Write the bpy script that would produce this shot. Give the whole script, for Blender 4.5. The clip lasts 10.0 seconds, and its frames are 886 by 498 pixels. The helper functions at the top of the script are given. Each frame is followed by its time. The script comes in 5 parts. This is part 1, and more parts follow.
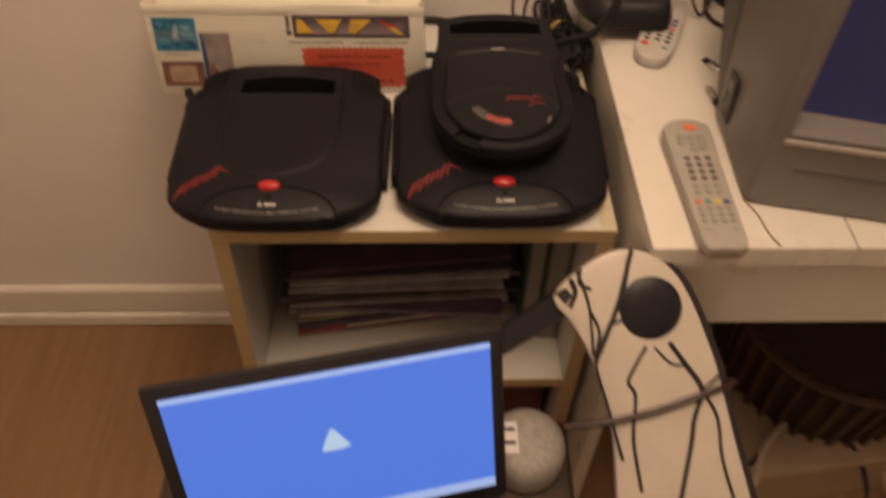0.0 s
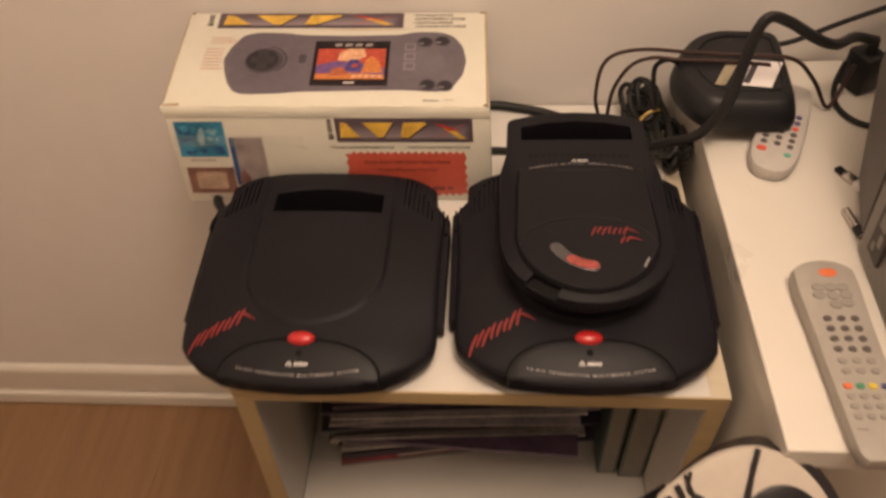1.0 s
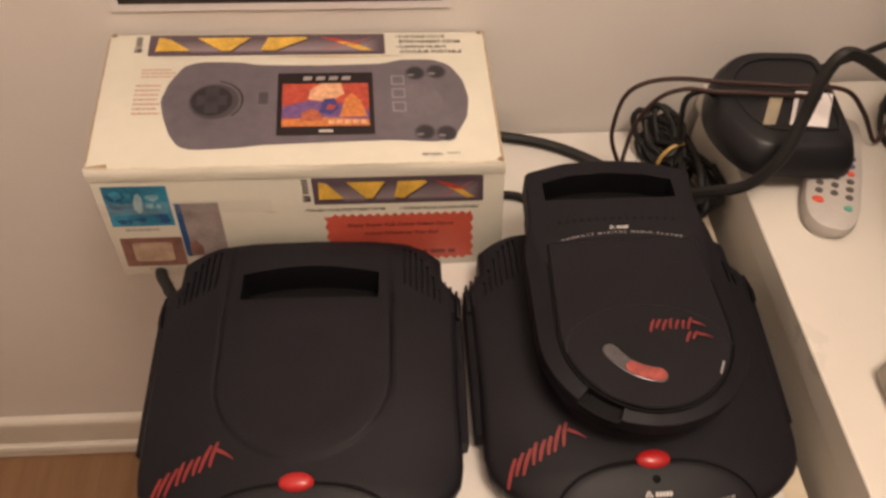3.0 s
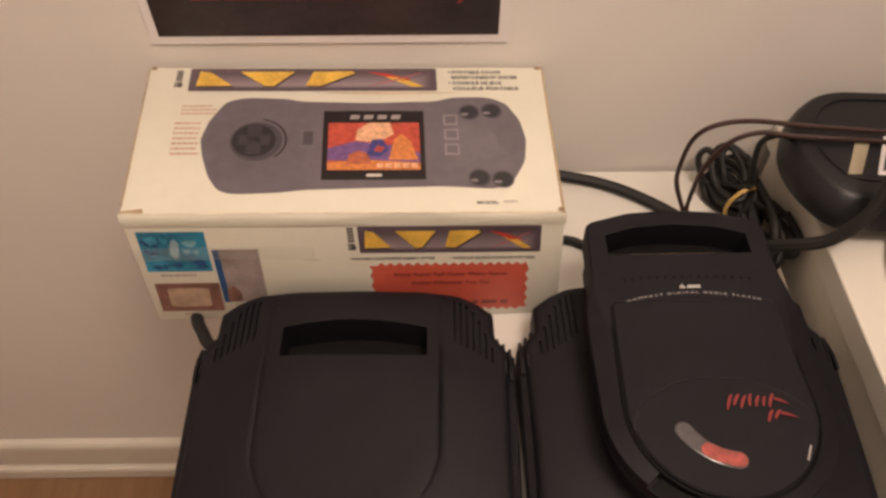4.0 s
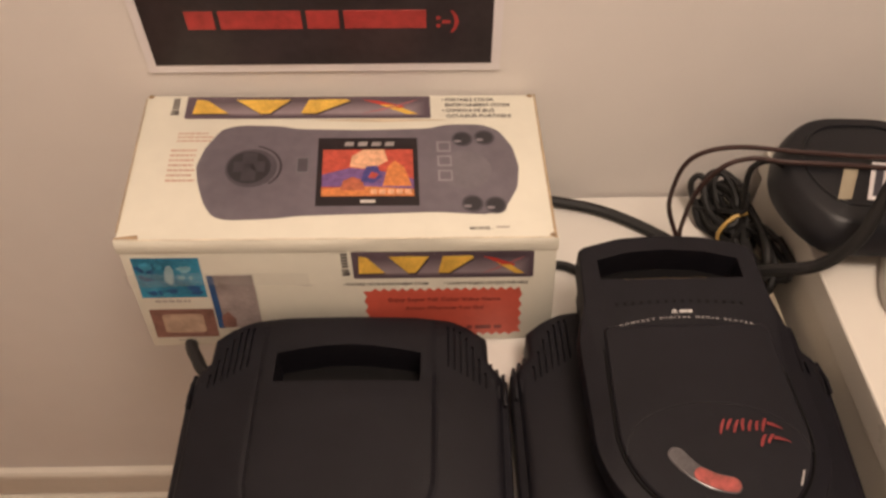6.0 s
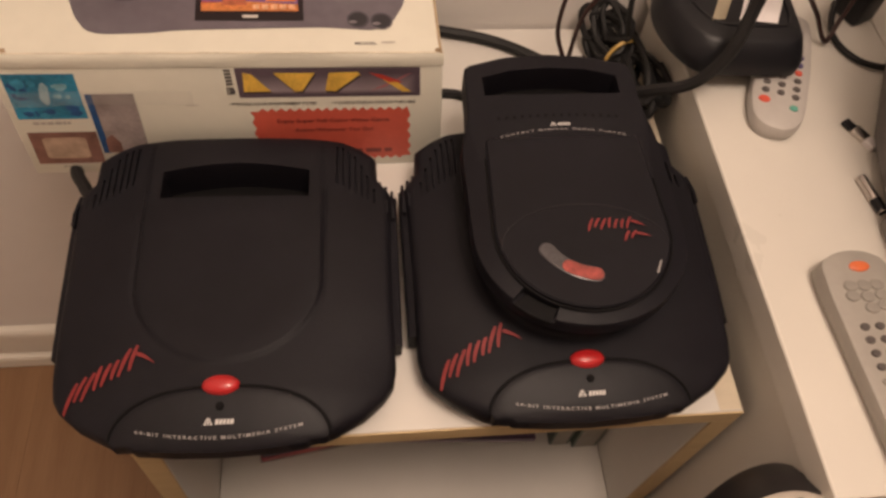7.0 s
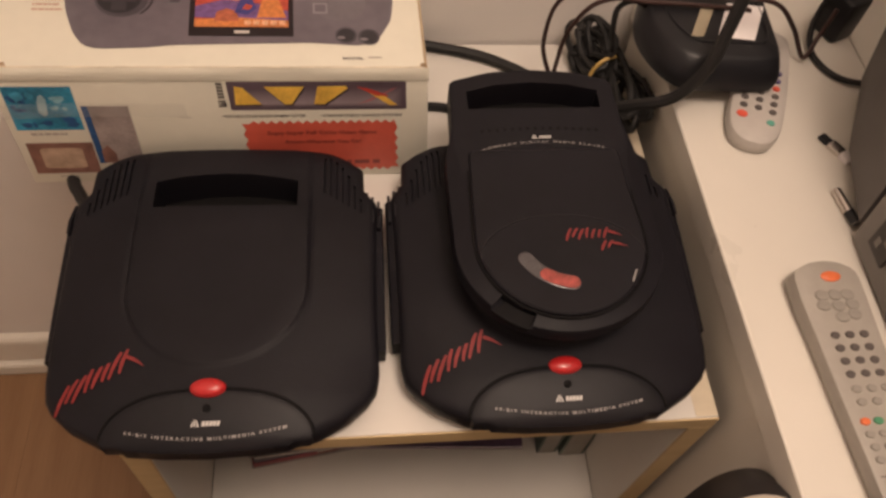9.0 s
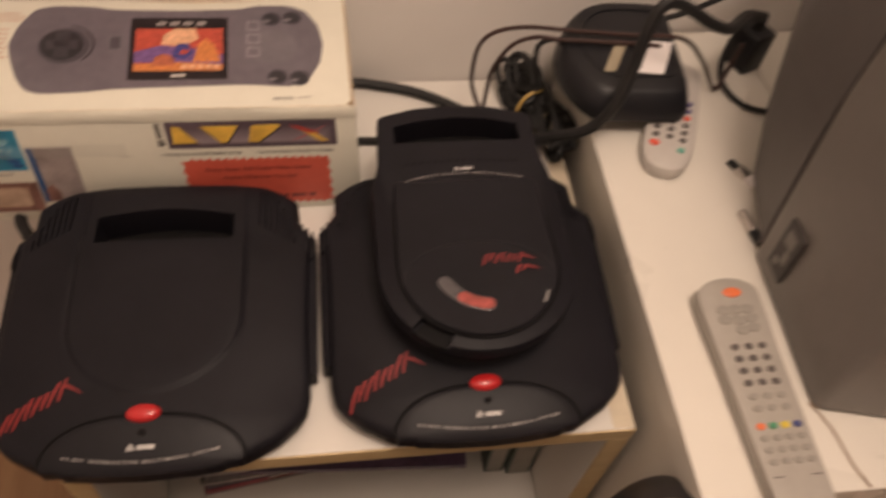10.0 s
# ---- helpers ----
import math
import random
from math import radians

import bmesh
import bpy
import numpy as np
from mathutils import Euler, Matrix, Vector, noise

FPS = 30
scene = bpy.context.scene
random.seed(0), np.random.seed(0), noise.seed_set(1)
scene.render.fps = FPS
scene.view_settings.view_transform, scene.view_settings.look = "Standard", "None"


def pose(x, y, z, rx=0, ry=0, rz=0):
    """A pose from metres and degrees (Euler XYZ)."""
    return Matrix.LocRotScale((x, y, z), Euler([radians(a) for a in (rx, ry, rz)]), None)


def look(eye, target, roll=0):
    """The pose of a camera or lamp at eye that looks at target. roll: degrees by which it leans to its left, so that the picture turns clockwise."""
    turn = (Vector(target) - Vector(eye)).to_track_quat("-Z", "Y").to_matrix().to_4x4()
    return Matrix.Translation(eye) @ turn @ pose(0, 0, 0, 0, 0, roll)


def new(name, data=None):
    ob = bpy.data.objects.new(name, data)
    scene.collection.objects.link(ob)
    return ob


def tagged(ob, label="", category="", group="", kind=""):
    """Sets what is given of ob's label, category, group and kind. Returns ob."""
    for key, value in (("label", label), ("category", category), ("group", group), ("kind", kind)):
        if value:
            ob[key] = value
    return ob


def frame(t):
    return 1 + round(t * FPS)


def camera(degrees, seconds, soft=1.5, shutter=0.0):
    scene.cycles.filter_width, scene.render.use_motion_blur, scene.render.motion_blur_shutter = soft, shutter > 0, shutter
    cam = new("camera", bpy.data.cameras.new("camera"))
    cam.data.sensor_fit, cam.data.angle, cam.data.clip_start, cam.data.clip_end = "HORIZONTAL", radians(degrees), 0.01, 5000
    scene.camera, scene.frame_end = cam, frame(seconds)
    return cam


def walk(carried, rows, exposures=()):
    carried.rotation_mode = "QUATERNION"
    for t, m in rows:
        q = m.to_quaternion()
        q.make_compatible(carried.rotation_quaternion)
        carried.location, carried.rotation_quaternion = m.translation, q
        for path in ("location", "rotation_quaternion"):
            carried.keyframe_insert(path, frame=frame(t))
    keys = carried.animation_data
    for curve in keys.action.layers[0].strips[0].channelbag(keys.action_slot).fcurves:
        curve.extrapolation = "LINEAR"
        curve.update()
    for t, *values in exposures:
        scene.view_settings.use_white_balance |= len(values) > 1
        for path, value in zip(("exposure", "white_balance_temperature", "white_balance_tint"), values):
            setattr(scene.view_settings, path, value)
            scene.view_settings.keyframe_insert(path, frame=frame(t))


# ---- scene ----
cam = camera(60.7, 10.0, soft=2.8, shutter=0.5)
PATH = [
    (0, (0.234, -0.945, 1.3), (0.267, 0.37, -0.207), 0.9),
    (0.2, (0.255, -0.891, 1.313), (0.162, 0.409, -0.204), -3.0),
    (0.5, (0.247, -0.84, 1.292), (0.088, 0.51, -0.175), -3.0),
    (0.7, (0.24, -0.803, 1.292), (0.078, 0.523, -0.197), -3.4),
    (1, (0.229, -0.747, 1.279), (0.102, 0.583, -0.209), -3.6),
    (1.5, (0.173, -0.65, 1.251), (0.222, 0.625, -0.289), -0.1),
    (2, (0.162, -0.612, 1.238), (0.304, 0.623, -0.328), 2.6),
    (3.3, (0.14, -0.565, 1.251), (0.226, 0.668, -0.321), 1.6),
    (3.5, (0.137, -0.556, 1.251), (0.214, 0.703, -0.302), 1.3),
    (4, (0.131, -0.52, 1.239), (0.149, 0.726, -0.326), 0.1),
    (4.5, (0.133, -0.517, 1.239), (0.155, 0.719, -0.333), 0.0),
    (5, (0.135, -0.516, 1.249), (0.156, 0.726, -0.319), 0.1),
    (6.3, (0.136, -0.531, 1.237), (0.156, 0.776, -0.277), 0.0),
    (6.5, (0.145, -0.545, 1.232), (0.223, 0.7, -0.331), 1.7),
    (6.7, (0.152, -0.563, 1.222), (0.32, 0.59, -0.403), 5.2),
    (6.9, (0.159, -0.571, 1.221), (0.364, 0.5, -0.455), 7.0),
    (7, (0.162, -0.574, 1.222), (0.372, 0.473, -0.469), 7.6),
    (7.5, (0.168, -0.577, 1.229), (0.375, 0.477, -0.458), 7.8),
    (8, (0.172, -0.58, 1.234), (0.376, 0.479, -0.451), 7.8),
    (8.5, (0.174, -0.585, 1.235), (0.376, 0.493, -0.438), 7.5),
    (9, (0.175, -0.586, 1.235), (0.377, 0.49, -0.439), 7.3),
    (9.5, (0.181, -0.591, 1.242), (0.365, 0.504, -0.422), 6.3),
    (9.8, (0.196, -0.6, 1.248), (0.39, 0.508, -0.406), 6.4),
    (10, (0.214, -0.61, 1.265), (0.466, 0.524, -0.363), 7.5),
]
EXPOSURES = [(0.0, -0.30, 7600, 12), (0.5, -0.06, 7200, 10), (1.0, 0.0, 6900, 10), (1.5, 0.0, 6600, 9), (2.0, 0.0, 6500, 9), (3.5, 0.03, 6330, 9), (4.5, 0.05, 6290, 9), (6.5, 0.04, 6310, 9), (7.0, -0.13, 6450, 11), (9.5, -0.14, 6450, 11), (10.0, -0.14, 6450, 11)]
walk(cam, [(t, look(eye, target, roll)) for t, eye, target, roll in PATH], EXPOSURES)

# ---- light ----
world = bpy.data.worlds.new("room_air")
scene.world = world
world.use_nodes = True
world.node_tree.nodes["Background"].inputs[0].default_value = (0.9, 0.62, 0.42, 1)
world.node_tree.nodes["Background"].inputs[1].default_value = 0.02


lamp = bpy.data.lights.new("ceiling_globe", "POINT")
lamp.energy, lamp.color, lamp.shadow_soft_size = 43.5, (1.0, 0.775, 0.615), 0.20
globe = new("ceiling_globe_light", lamp)
globe.matrix_world = pose(0.42, -0.66, 2.12)


# ---- materials ----
def mat(name, colour, rough=0.5, metal=0.0, var=0.0, scale=20.0, bump=0.0, bump_scale=200.0, spec=0.5, second=None,
        stretch=(1, 1, 1), wear=0.0, rand=0.0, coat=0.0):
    """A principled surface with two scales of mottling, fine relief and optional piece-to-piece variation."""
    m = bpy.data.materials.new(name)
    m.use_nodes = True
    nt = m.node_tree
    b = nt.nodes["Principled BSDF"]
    b.inputs["Roughness"].default_value = rough
    b.inputs["Metallic"].default_value = metal
    b.inputs["Specular IOR Level"].default_value = spec
    b.inputs["Coat Weight"].default_value = coat
    b.inputs["Base Color"].default_value = (*colour, 1)
    tc = nt.nodes.new("ShaderNodeTexCoord")
    mp = nt.nodes.new("ShaderNodeMapping")
    mp.inputs["Scale"].default_value = stretch
    nt.links.new(tc.outputs["Object"], mp.inputs[0])
    if var > 0:
        n1 = nt.nodes.new("ShaderNodeTexNoise")
        n1.inputs["Scale"].default_value = scale
        n1.inputs["Detail"].default_value = 6
        n2 = nt.nodes.new("ShaderNodeTexNoise")
        n2.inputs["Scale"].default_value = scale * 7.3
        n2.inputs["Detail"].default_value = 3
        nt.links.new(mp.outputs[0], n1.inputs[0])
        nt.links.new(mp.outputs[0], n2.inputs[0])
        add = nt.nodes.new("ShaderNodeMath")
        add.operation = "MULTIPLY_ADD"
        nt.links.new(n2.outputs[0], add.inputs[0])
        add.inputs[1].default_value = 0.45
        nt.links.new(n1.outputs[0], add.inputs[2])
        if rand > 0:
            oi = nt.nodes.new("ShaderNodeObjectInfo")
            ra = nt.nodes.new("ShaderNodeMath")
            ra.operation = "MULTIPLY_ADD"
            nt.links.new(oi.outputs["Random"], ra.inputs[0])
            ra.inputs[1].default_value = rand
            nt.links.new(add.outputs[0], ra.inputs[2])
            add = ra
        mix = nt.nodes.new("ShaderNodeMix")
        mix.data_type = "RGBA"
        rng = nt.nodes.new("ShaderNodeMapRange")
        rng.inputs["From Min"].default_value = 0.45
        rng.inputs["From Max"].default_value = 1.05 + rand
        nt.links.new(add.outputs[0], rng.inputs[0])
        nt.links.new(rng.outputs[0], mix.inputs["Factor"])
        lo = second if second else tuple(c * (1 - var) for c in colour)
        hi = colour if second else tuple(min(1, c * (1 + var)) for c in colour)
        mix.inputs["A"].default_value = (*lo, 1)
        mix.inputs["B"].default_value = (*hi, 1)
        nt.links.new(mix.outputs["Result"], b.inputs["Base Color"])
        if wear > 0:
            rr = nt.nodes.new("ShaderNodeMapRange")
            rr.inputs["From Min"].default_value = 0.4
            rr.inputs["From Max"].default_value = 1.0
            rr.inputs["To Min"].default_value = max(0.05, rough - wear)
            rr.inputs["To Max"].default_value = min(1, rough + wear)
            nt.links.new(add.outputs[0], rr.inputs[0])
            nt.links.new(rr.outputs[0], b.inputs["Roughness"])
    if bump > 0:
        nb = nt.nodes.new("ShaderNodeTexNoise")
        nb.inputs["Scale"].default_value = bump_scale
        nb.inputs["Detail"].default_value = 4
        nt.links.new(mp.outputs[0], nb.inputs[0])
        bn = nt.nodes.new("ShaderNodeBump")
        bn.inputs["Strength"].default_value = bump
        bn.inputs["Distance"].default_value = 0.002
        nt.links.new(nb.outputs[0], bn.inputs["Height"])
        nt.links.new(bn.outputs[0], b.inputs["Normal"])
    return m


def glowing(name, colour, strength):
    m = bpy.data.materials.new(name)
    m.use_nodes = True
    b = m.node_tree.nodes["Principled BSDF"]
    b.inputs["Base Color"].default_value = (0.02, 0.02, 0.03, 1)
    b.inputs["Roughness"].default_value = 0.35
    b.inputs["Emission Color"].default_value = (*colour, 1)
    b.inputs["Emission Strength"].default_value = strength
    return m


WALL = mat("wall_paint", (0.78, 0.74, 0.70), 0.75, var=0.04, scale=2.5, bump=0.1, bump_scale=220)
CEILING = mat("ceiling_paint", (0.82, 0.80, 0.77), 0.85, var=0.03, scale=3)
SKIRT = mat("skirting_paint", (0.74, 0.70, 0.62), 0.4, var=0.05, scale=9, bump=0.1)
OAK = mat("laminate_oak", (0.34, 0.20, 0.105), 0.36, var=0.3, scale=5, second=(0.215, 0.115, 0.057), stretch=(9, 0.7, 1), rand=0.22, bump=0.08, bump_scale=60, wear=0.08)
WHITE = mat("white_laminate", (0.70, 0.67, 0.62), 0.38, var=0.04, scale=6, bump=0.06, bump_scale=350, wear=0.08)
DESKWHITE = mat("desk_laminate", (0.71, 0.675, 0.61), 0.32, var=0.03, scale=5, bump=0.05, bump_scale=300, wear=0.1)
BAND = mat("birch_edge_band", (0.62, 0.47, 0.26), 0.5, var=0.12, scale=12, second=(0.52, 0.38, 0.2), stretch=(1, 1, 6), bump=0.1)
PALEBAND = mat("pale_birch_strip", (0.62, 0.54, 0.41), 0.45, var=0.10, scale=12, stretch=(1, 4, 1), bump=0.08)
BLACK = mat("black_textured_plastic", (0.0096, 0.0089, 0.0120), 0.48, var=0.25, scale=14, bump=0.16, bump_scale=900, wear=0.08, spec=0.17)
TRAY = mat("black_satin_plastic", (0.0096, 0.0089, 0.0118), 0.44, var=0.2, scale=22, bump=0.12, bump_scale=900, spec=0.22)
BLACKSMOOTH = mat("black_smooth_plastic", (0.0095, 0.0095, 0.012), 0.42, var=0.2, scale=18, spec=0.36)
# Shade of slots and gaps put into the black; also serves two lenses.
PIT = mat("black_lens_and_recess_shade", (0.0065, 0.0060, 0.0065), 0.7, spec=0.12)
RUBBER = mat("black_cable_rubber", (0.0125, 0.0118, 0.0118), 0.55, var=0.2, scale=40, spec=0.35)
BROWNWIRE = mat("dark_brown_wire", (0.035, 0.014, 0.011), 0.42, var=0.2, scale=40)
REDGLOSS = mat("red_button_plastic", (0.46, 0.018, 0.02), 0.32, coat=0.3)
REDINK = mat("red_print", (0.22, 0.018, 0.018), 0.55, var=0.2, scale=150)
WHITEINK = mat("white_print", (0.60, 0.58, 0.56), 0.6)
SMALLINK = mat("pale_small_print", (0.36, 0.34, 0.33), 0.6)
GOLD = mat("gold_contacts", (0.6, 0.42, 0.18), 0.35, 1.0)


# ---- mesh helpers ----
def thing(name, m, label, category, group="", kind=""):
    ob = new(name)
    ob.matrix_world = m
    ob.empty_display_size = 0.02
    return tagged(ob, label, category, group, kind)


def part(name, bm, material, parent=None, label="", smooth=False):
    me = bpy.data.meshes.new(name)
    bmesh.ops.recalc_face_normals(bm, faces=bm.faces[:])
    bm.to_mesh(me)
    bm.free()
    for mm in (material if isinstance(material, (list, tuple)) else [material]):
        me.materials.append(mm)
    if smooth:
        me.polygons.foreach_set("use_smooth", [True] * len(me.polygons))
        me.set_sharp_from_angle(angle=radians(38))
    ob = new(name, me)
    if parent:
        ob.parent = parent
    if label:
        ob["label"] = label
    return ob


def same(name, ob, m, parent):
    """Another piece on the same mesh, in the parent's space."""
    o = new(name, ob.data)
    o.parent = parent
    o.matrix_local = m
    return o


def brick(x0, x1, y0, y1, z0, z1, bevel=0.0, seg=2, bm=None):
    bm = bm or bmesh.new()
    vs = [bm.verts.new((x, y, z)) for x in (x0, x1) for y in (y0, y1) for z in (z0, z1)]
    fs = []
    for q in ((0, 1, 3, 2), (4, 6, 7, 5), (0, 4, 5, 1), (2, 3, 7, 6), (0, 2, 6, 4), (1, 5, 7, 3)):
        fs.append(bm.faces.new([vs[i] for i in q]))
    if bevel > 0:
        es = list({e for f in fs for e in f.edges})
        bmesh.ops.bevel(bm, geom=es, offset=bevel, segments=seg, profile=0.5, affect="EDGES", clamp_overlap=True)
    return bm


def loft(rings, cap0=True, cap1=True, bm=None):
    """Skin through closed rings of equally many points."""
    bm = bm or bmesh.new()
    rows = [[bm.verts.new(p) for p in r] for r in rings]
    n = len(rows[0])
    for a, b in zip(rows, rows[1:]):
        for i in range(n):
            bm.faces.new((a[i], a[(i + 1) % n], b[(i + 1) % n], b[i]))
    if cap0:
        bm.faces.new(rows[0][::-1])
    if cap1:
        bm.faces.new(rows[-1])
    return bm


def resample(pts, n, closed=True):
    """n even points along a polyline."""
    p = [Vector(q) for q in pts]
    if closed:
        p.append(p[0])
    seg = [(b - a).length for a, b in zip(p, p[1:])]
    total, out = sum(seg), []
    for i in range(n):
        d = total * i / (n if closed else n - 1)
        k = 0
        while k < len(seg) - 1 and d > seg[k]:
            d -= seg[k]
            k += 1
        out.append(p[k].lerp(p[k + 1], min(1, d / max(seg[k], 1e-9))))
    return out


def rounded(pts, r, n=5):
    """A closed 2D polygon with its corners rounded by about r."""
    out = []
    m = len(pts)
    for i in range(m):
        a, b, c = (Vector(pts[(i + k) % m]) for k in (-1, 0, 1))
        da, dc = (a - b), (c - b)
        ra, rc = min(r, da.length * 0.48), min(r, dc.length * 0.48)
        s, e = b + da.normalized() * ra, b + dc.normalized() * rc
        for k in range(n + 1):
            t = k / n
            out.append(tuple(s * (1 - t) ** 2 + b * 2 * t * (1 - t) + e * t * t))
    return out


def prism(pts, z0, z1, edge=0.0, seg=3, bm=None):
    """An upright slab over a 2D outline, its upper edge rounded."""
    c = Vector((sum(p[0] for p in pts) / len(pts), sum(p[1] for p in pts) / len(pts)))
    rings = [[(p[0], p[1], z0) for p in pts]]
    for k in range(seg + 1):
        a = radians(90) * k / seg
        off, z = edge * (1 - math.cos(a)), z1 - edge * (1 - math.sin(a))
        ring = []
        for p in pts:
            v = Vector(p) - c
            ring.append((*(c + v * max(0.0, 1 - off / max(v.length, 1e-6))), z))
        rings.append(ring)
        if edge <= 0:
            break
    return loft(rings, bm=bm)


def drape(pts, zf, h, edge=0.0015, sink=0.002, rings_in=(0.85, 0.6, 0.3), bm=None):
    """A thin raised patch over a 2D outline that follows the height zf(x, y)."""
    c = Vector((sum(p[0] for p in pts) / len(pts), sum(p[1] for p in pts) / len(pts)))
    rs = [[(p[0], p[1], zf(p[0], p[1]) - sink) for p in pts]]
    rs.append([(p[0], p[1], zf(p[0], p[1]) + h * 0.5) for p in pts])
    for s in (None, *rings_in):
        ring = []
        for p in pts:
            v = Vector(p) - c
            q = c + (v * max(0, 1 - edge / max(v.length, 1e-6)) if s is None else v * s)
            ring.append((q.x, q.y, zf(q.x, q.y) + h))
        rs.append(ring)
    return loft(rs, bm=bm)


def tube(points, r, n=8, steps=6, bm=None, flat=1.0):
    """A round cable through points, smoothed."""
    p = [Vector(q) for q in points]
    p = [2 * p[0] - p[1], *p, 2 * p[-1] - p[-2]]
    path = []
    for a, b, c, d in zip(p, p[1:], p[2:], p[3:]):
        for k in range(steps):
            t = k / steps
            path.append(0.5 * (2 * b + (c - a) * t + (2 * a - 5 * b + 4 * c - d) * t * t + (3 * b - a - 3 * c + d) * t ** 3))
    path.append(p[-2])
    up, rings = Vector((0.13, 0.21, 0.97)), []
    for i, q in enumerate(path):
        d = (path[min(i + 1, len(path) - 1)] - path[max(i - 1, 0)]).normalized()
        side = d.cross(up)
        side = side.normalized() if side.length > 1e-4 else Vector((1, 0, 0))
        up = side.cross(d).normalized()
        rings.append([q + (side * math.cos(2 * math.pi * k / n) + up * flat * math.sin(2 * math.pi * k / n)) * r for k in range(n)])
    return loft(rings, bm=bm)


def lathe(profile, n=32, bm=None, cx=0.0, cy=0.0, sx=1.0, sy=1.0):
    return loft([[(cx + sx * r * math.cos(2 * math.pi * k / n), cy + sy * r * math.sin(2 * math.pi * k / n), z) for k in range(n)] for r, z in profile], bm=bm)


def sheet(pts, mapper, h, bm=None, cells=1):
    """A flat printed shape: a 2D polygon laid on a surface by mapper(u, v, height)."""
    bm = bm or bmesh.new()
    top = [bm.verts.new(mapper(u, v, h)) for u, v in pts]
    bm.faces.new(top)
    return bm


def rect(u0, v0, u1, v1, slant=0.0):
    return [(u0, v0), (u1, v0), (u1 + slant, v1), (u0 + slant, v1)]


def lettering(name, text, size, mapper, material, parent, width=None, label="", h=0.0004, align="CENTER", space=1.0):
    """Flat letters laid on a surface by mapper(u, v, height), u and v in metres from the text's anchor."""
    cu = bpy.data.curves.new(name, "FONT")
    cu.body, cu.size, cu.align_x, cu.resolution_u, cu.space_character, cu.offset = text, size, align, 2, space, size * 0.022
    tmp = new(name + "_outline", cu)
    bpy.context.view_layer.update()
    me = bpy.data.meshes.new_from_object(tmp.evaluated_get(bpy.context.evaluated_depsgraph_get()))
    bpy.data.objects.remove(tmp)
    bpy.data.curves.remove(cu)
    xs = [v.co.x for v in me.vertices]
    k = 1.0 if width is None or not xs else width / (max(xs) - min(xs))
    for v in me.vertices:
        v.co = mapper(v.co.x * k, v.co.y, h)
    me.materials.clear()
    me.materials.append(material)
    ob = new(name, me)
    ob.parent = parent
    if label:
        ob["label"] = label
    return ob


def carve(ob, bm):
    """Cut the closed form bm out of the mesh object ob."""
    me = bpy.data.meshes.new("cut")
    bmesh.ops.recalc_face_normals(bm, faces=bm.faces[:])
    bm.to_mesh(me)
    bm.free()
    c = new("cut", me)
    bpy.context.view_layer.update()
    c.matrix_world = ob.matrix_world.copy()
    mod = ob.modifiers.new("cut", "BOOLEAN")
    mod.object, mod.operation, mod.solver = c, "DIFFERENCE", "EXACT"
    bpy.context.view_layer.update()
    out = bpy.data.meshes.new_from_object(ob.evaluated_get(bpy.context.evaluated_depsgraph_get()))
    ob.modifiers.clear()
    ob.data = out
    bpy.data.objects.remove(c)
    out.polygons.foreach_set("use_smooth", [True] * len(out.polygons))
    out.set_sharp_from_angle(angle=radians(32))


# ---- the room ----
# X0 is pulled in so the unseen west wall returns more light.
X0, X1, Y0, TOP = -1.15, 2.3, -2.7, 2.45


def setting(name, bm, material, label, category):
    return tagged(part(name, bm, material), label, category, kind="structure")


setting("wall_north", brick(X0 - 0.1, X1 + 0.1, 0.0, 0.1, -0.05, TOP), WALL, "off-white painted plaster wall behind the shelf and desk", "wall")
# Added out of view, set close to bounce light onto the left side.
setting("wall_west", brick(X0 - 0.1, X0, Y0, 0.0, -0.05, TOP), WALL, "unseen plain off-white painted plaster side wall", "wall")
setting("wall_east", brick(X1, X1 + 0.1, Y0, 0.0, -0.05, TOP), WALL, "unseen plain off-white painted plaster side wall", "wall")
setting("wall_south", brick(X0 - 0.1, X1 + 0.1, Y0 - 0.1, Y0, -0.05, TOP), WALL, "plain off-white painted plaster rear wall", "wall")
setting("ceiling", brick(X0 - 0.1, X1 + 0.1, Y0 - 0.1, 0.1, TOP, TOP + 0.1), CEILING, "plain white painted ceiling", "ceiling")

SKH = 0.115


def skirting_bm(x0, x1):
    prof = [(-0.001, 0.002), (-0.0195, 0.002), (-0.0205, 0.004), (-0.0205, 0.028), (-0.0185, 0.034), (-0.0130, 0.0365), (-0.0075, 0.0375), (-0.0075, 0.0405), (-0.0125, 0.0425),
            (-0.0138, 0.046), (-0.0138, 0.100), (-0.0125, 0.107), (-0.0090, 0.1115), (-0.0045, 0.1135), (-0.001, SKH)]
    return loft([[(x, y, z) for y, z in prof] for x in (x0, x1)])


tagged(part("baseboard", skirting_bm(X0 + 0.001, X1 - 0.001), SKIRT), "cream painted profiled skirting board along the wall", "baseboard", kind="structure")

# ---- shelf unit ----
SH, SW, SD, BT = 0.71, 0.433, 0.405, 0.018


def board(name, x0, x1, y0, y1, z0, z1, parent, band="front", label=""):
    ob = part(name, brick(x0, x1, y0 + 0.001, y1, z0, z1, 0.0008, 1), WHITE, parent, label)
    part("edge_band", brick(x0 + 0.0003, x1 - 0.0003, y0 - 0.0006, y0 + 0.0008, z0 + 0.0003, z1 - 0.0003), BAND, ob, "birch-coloured edge band")
    return ob


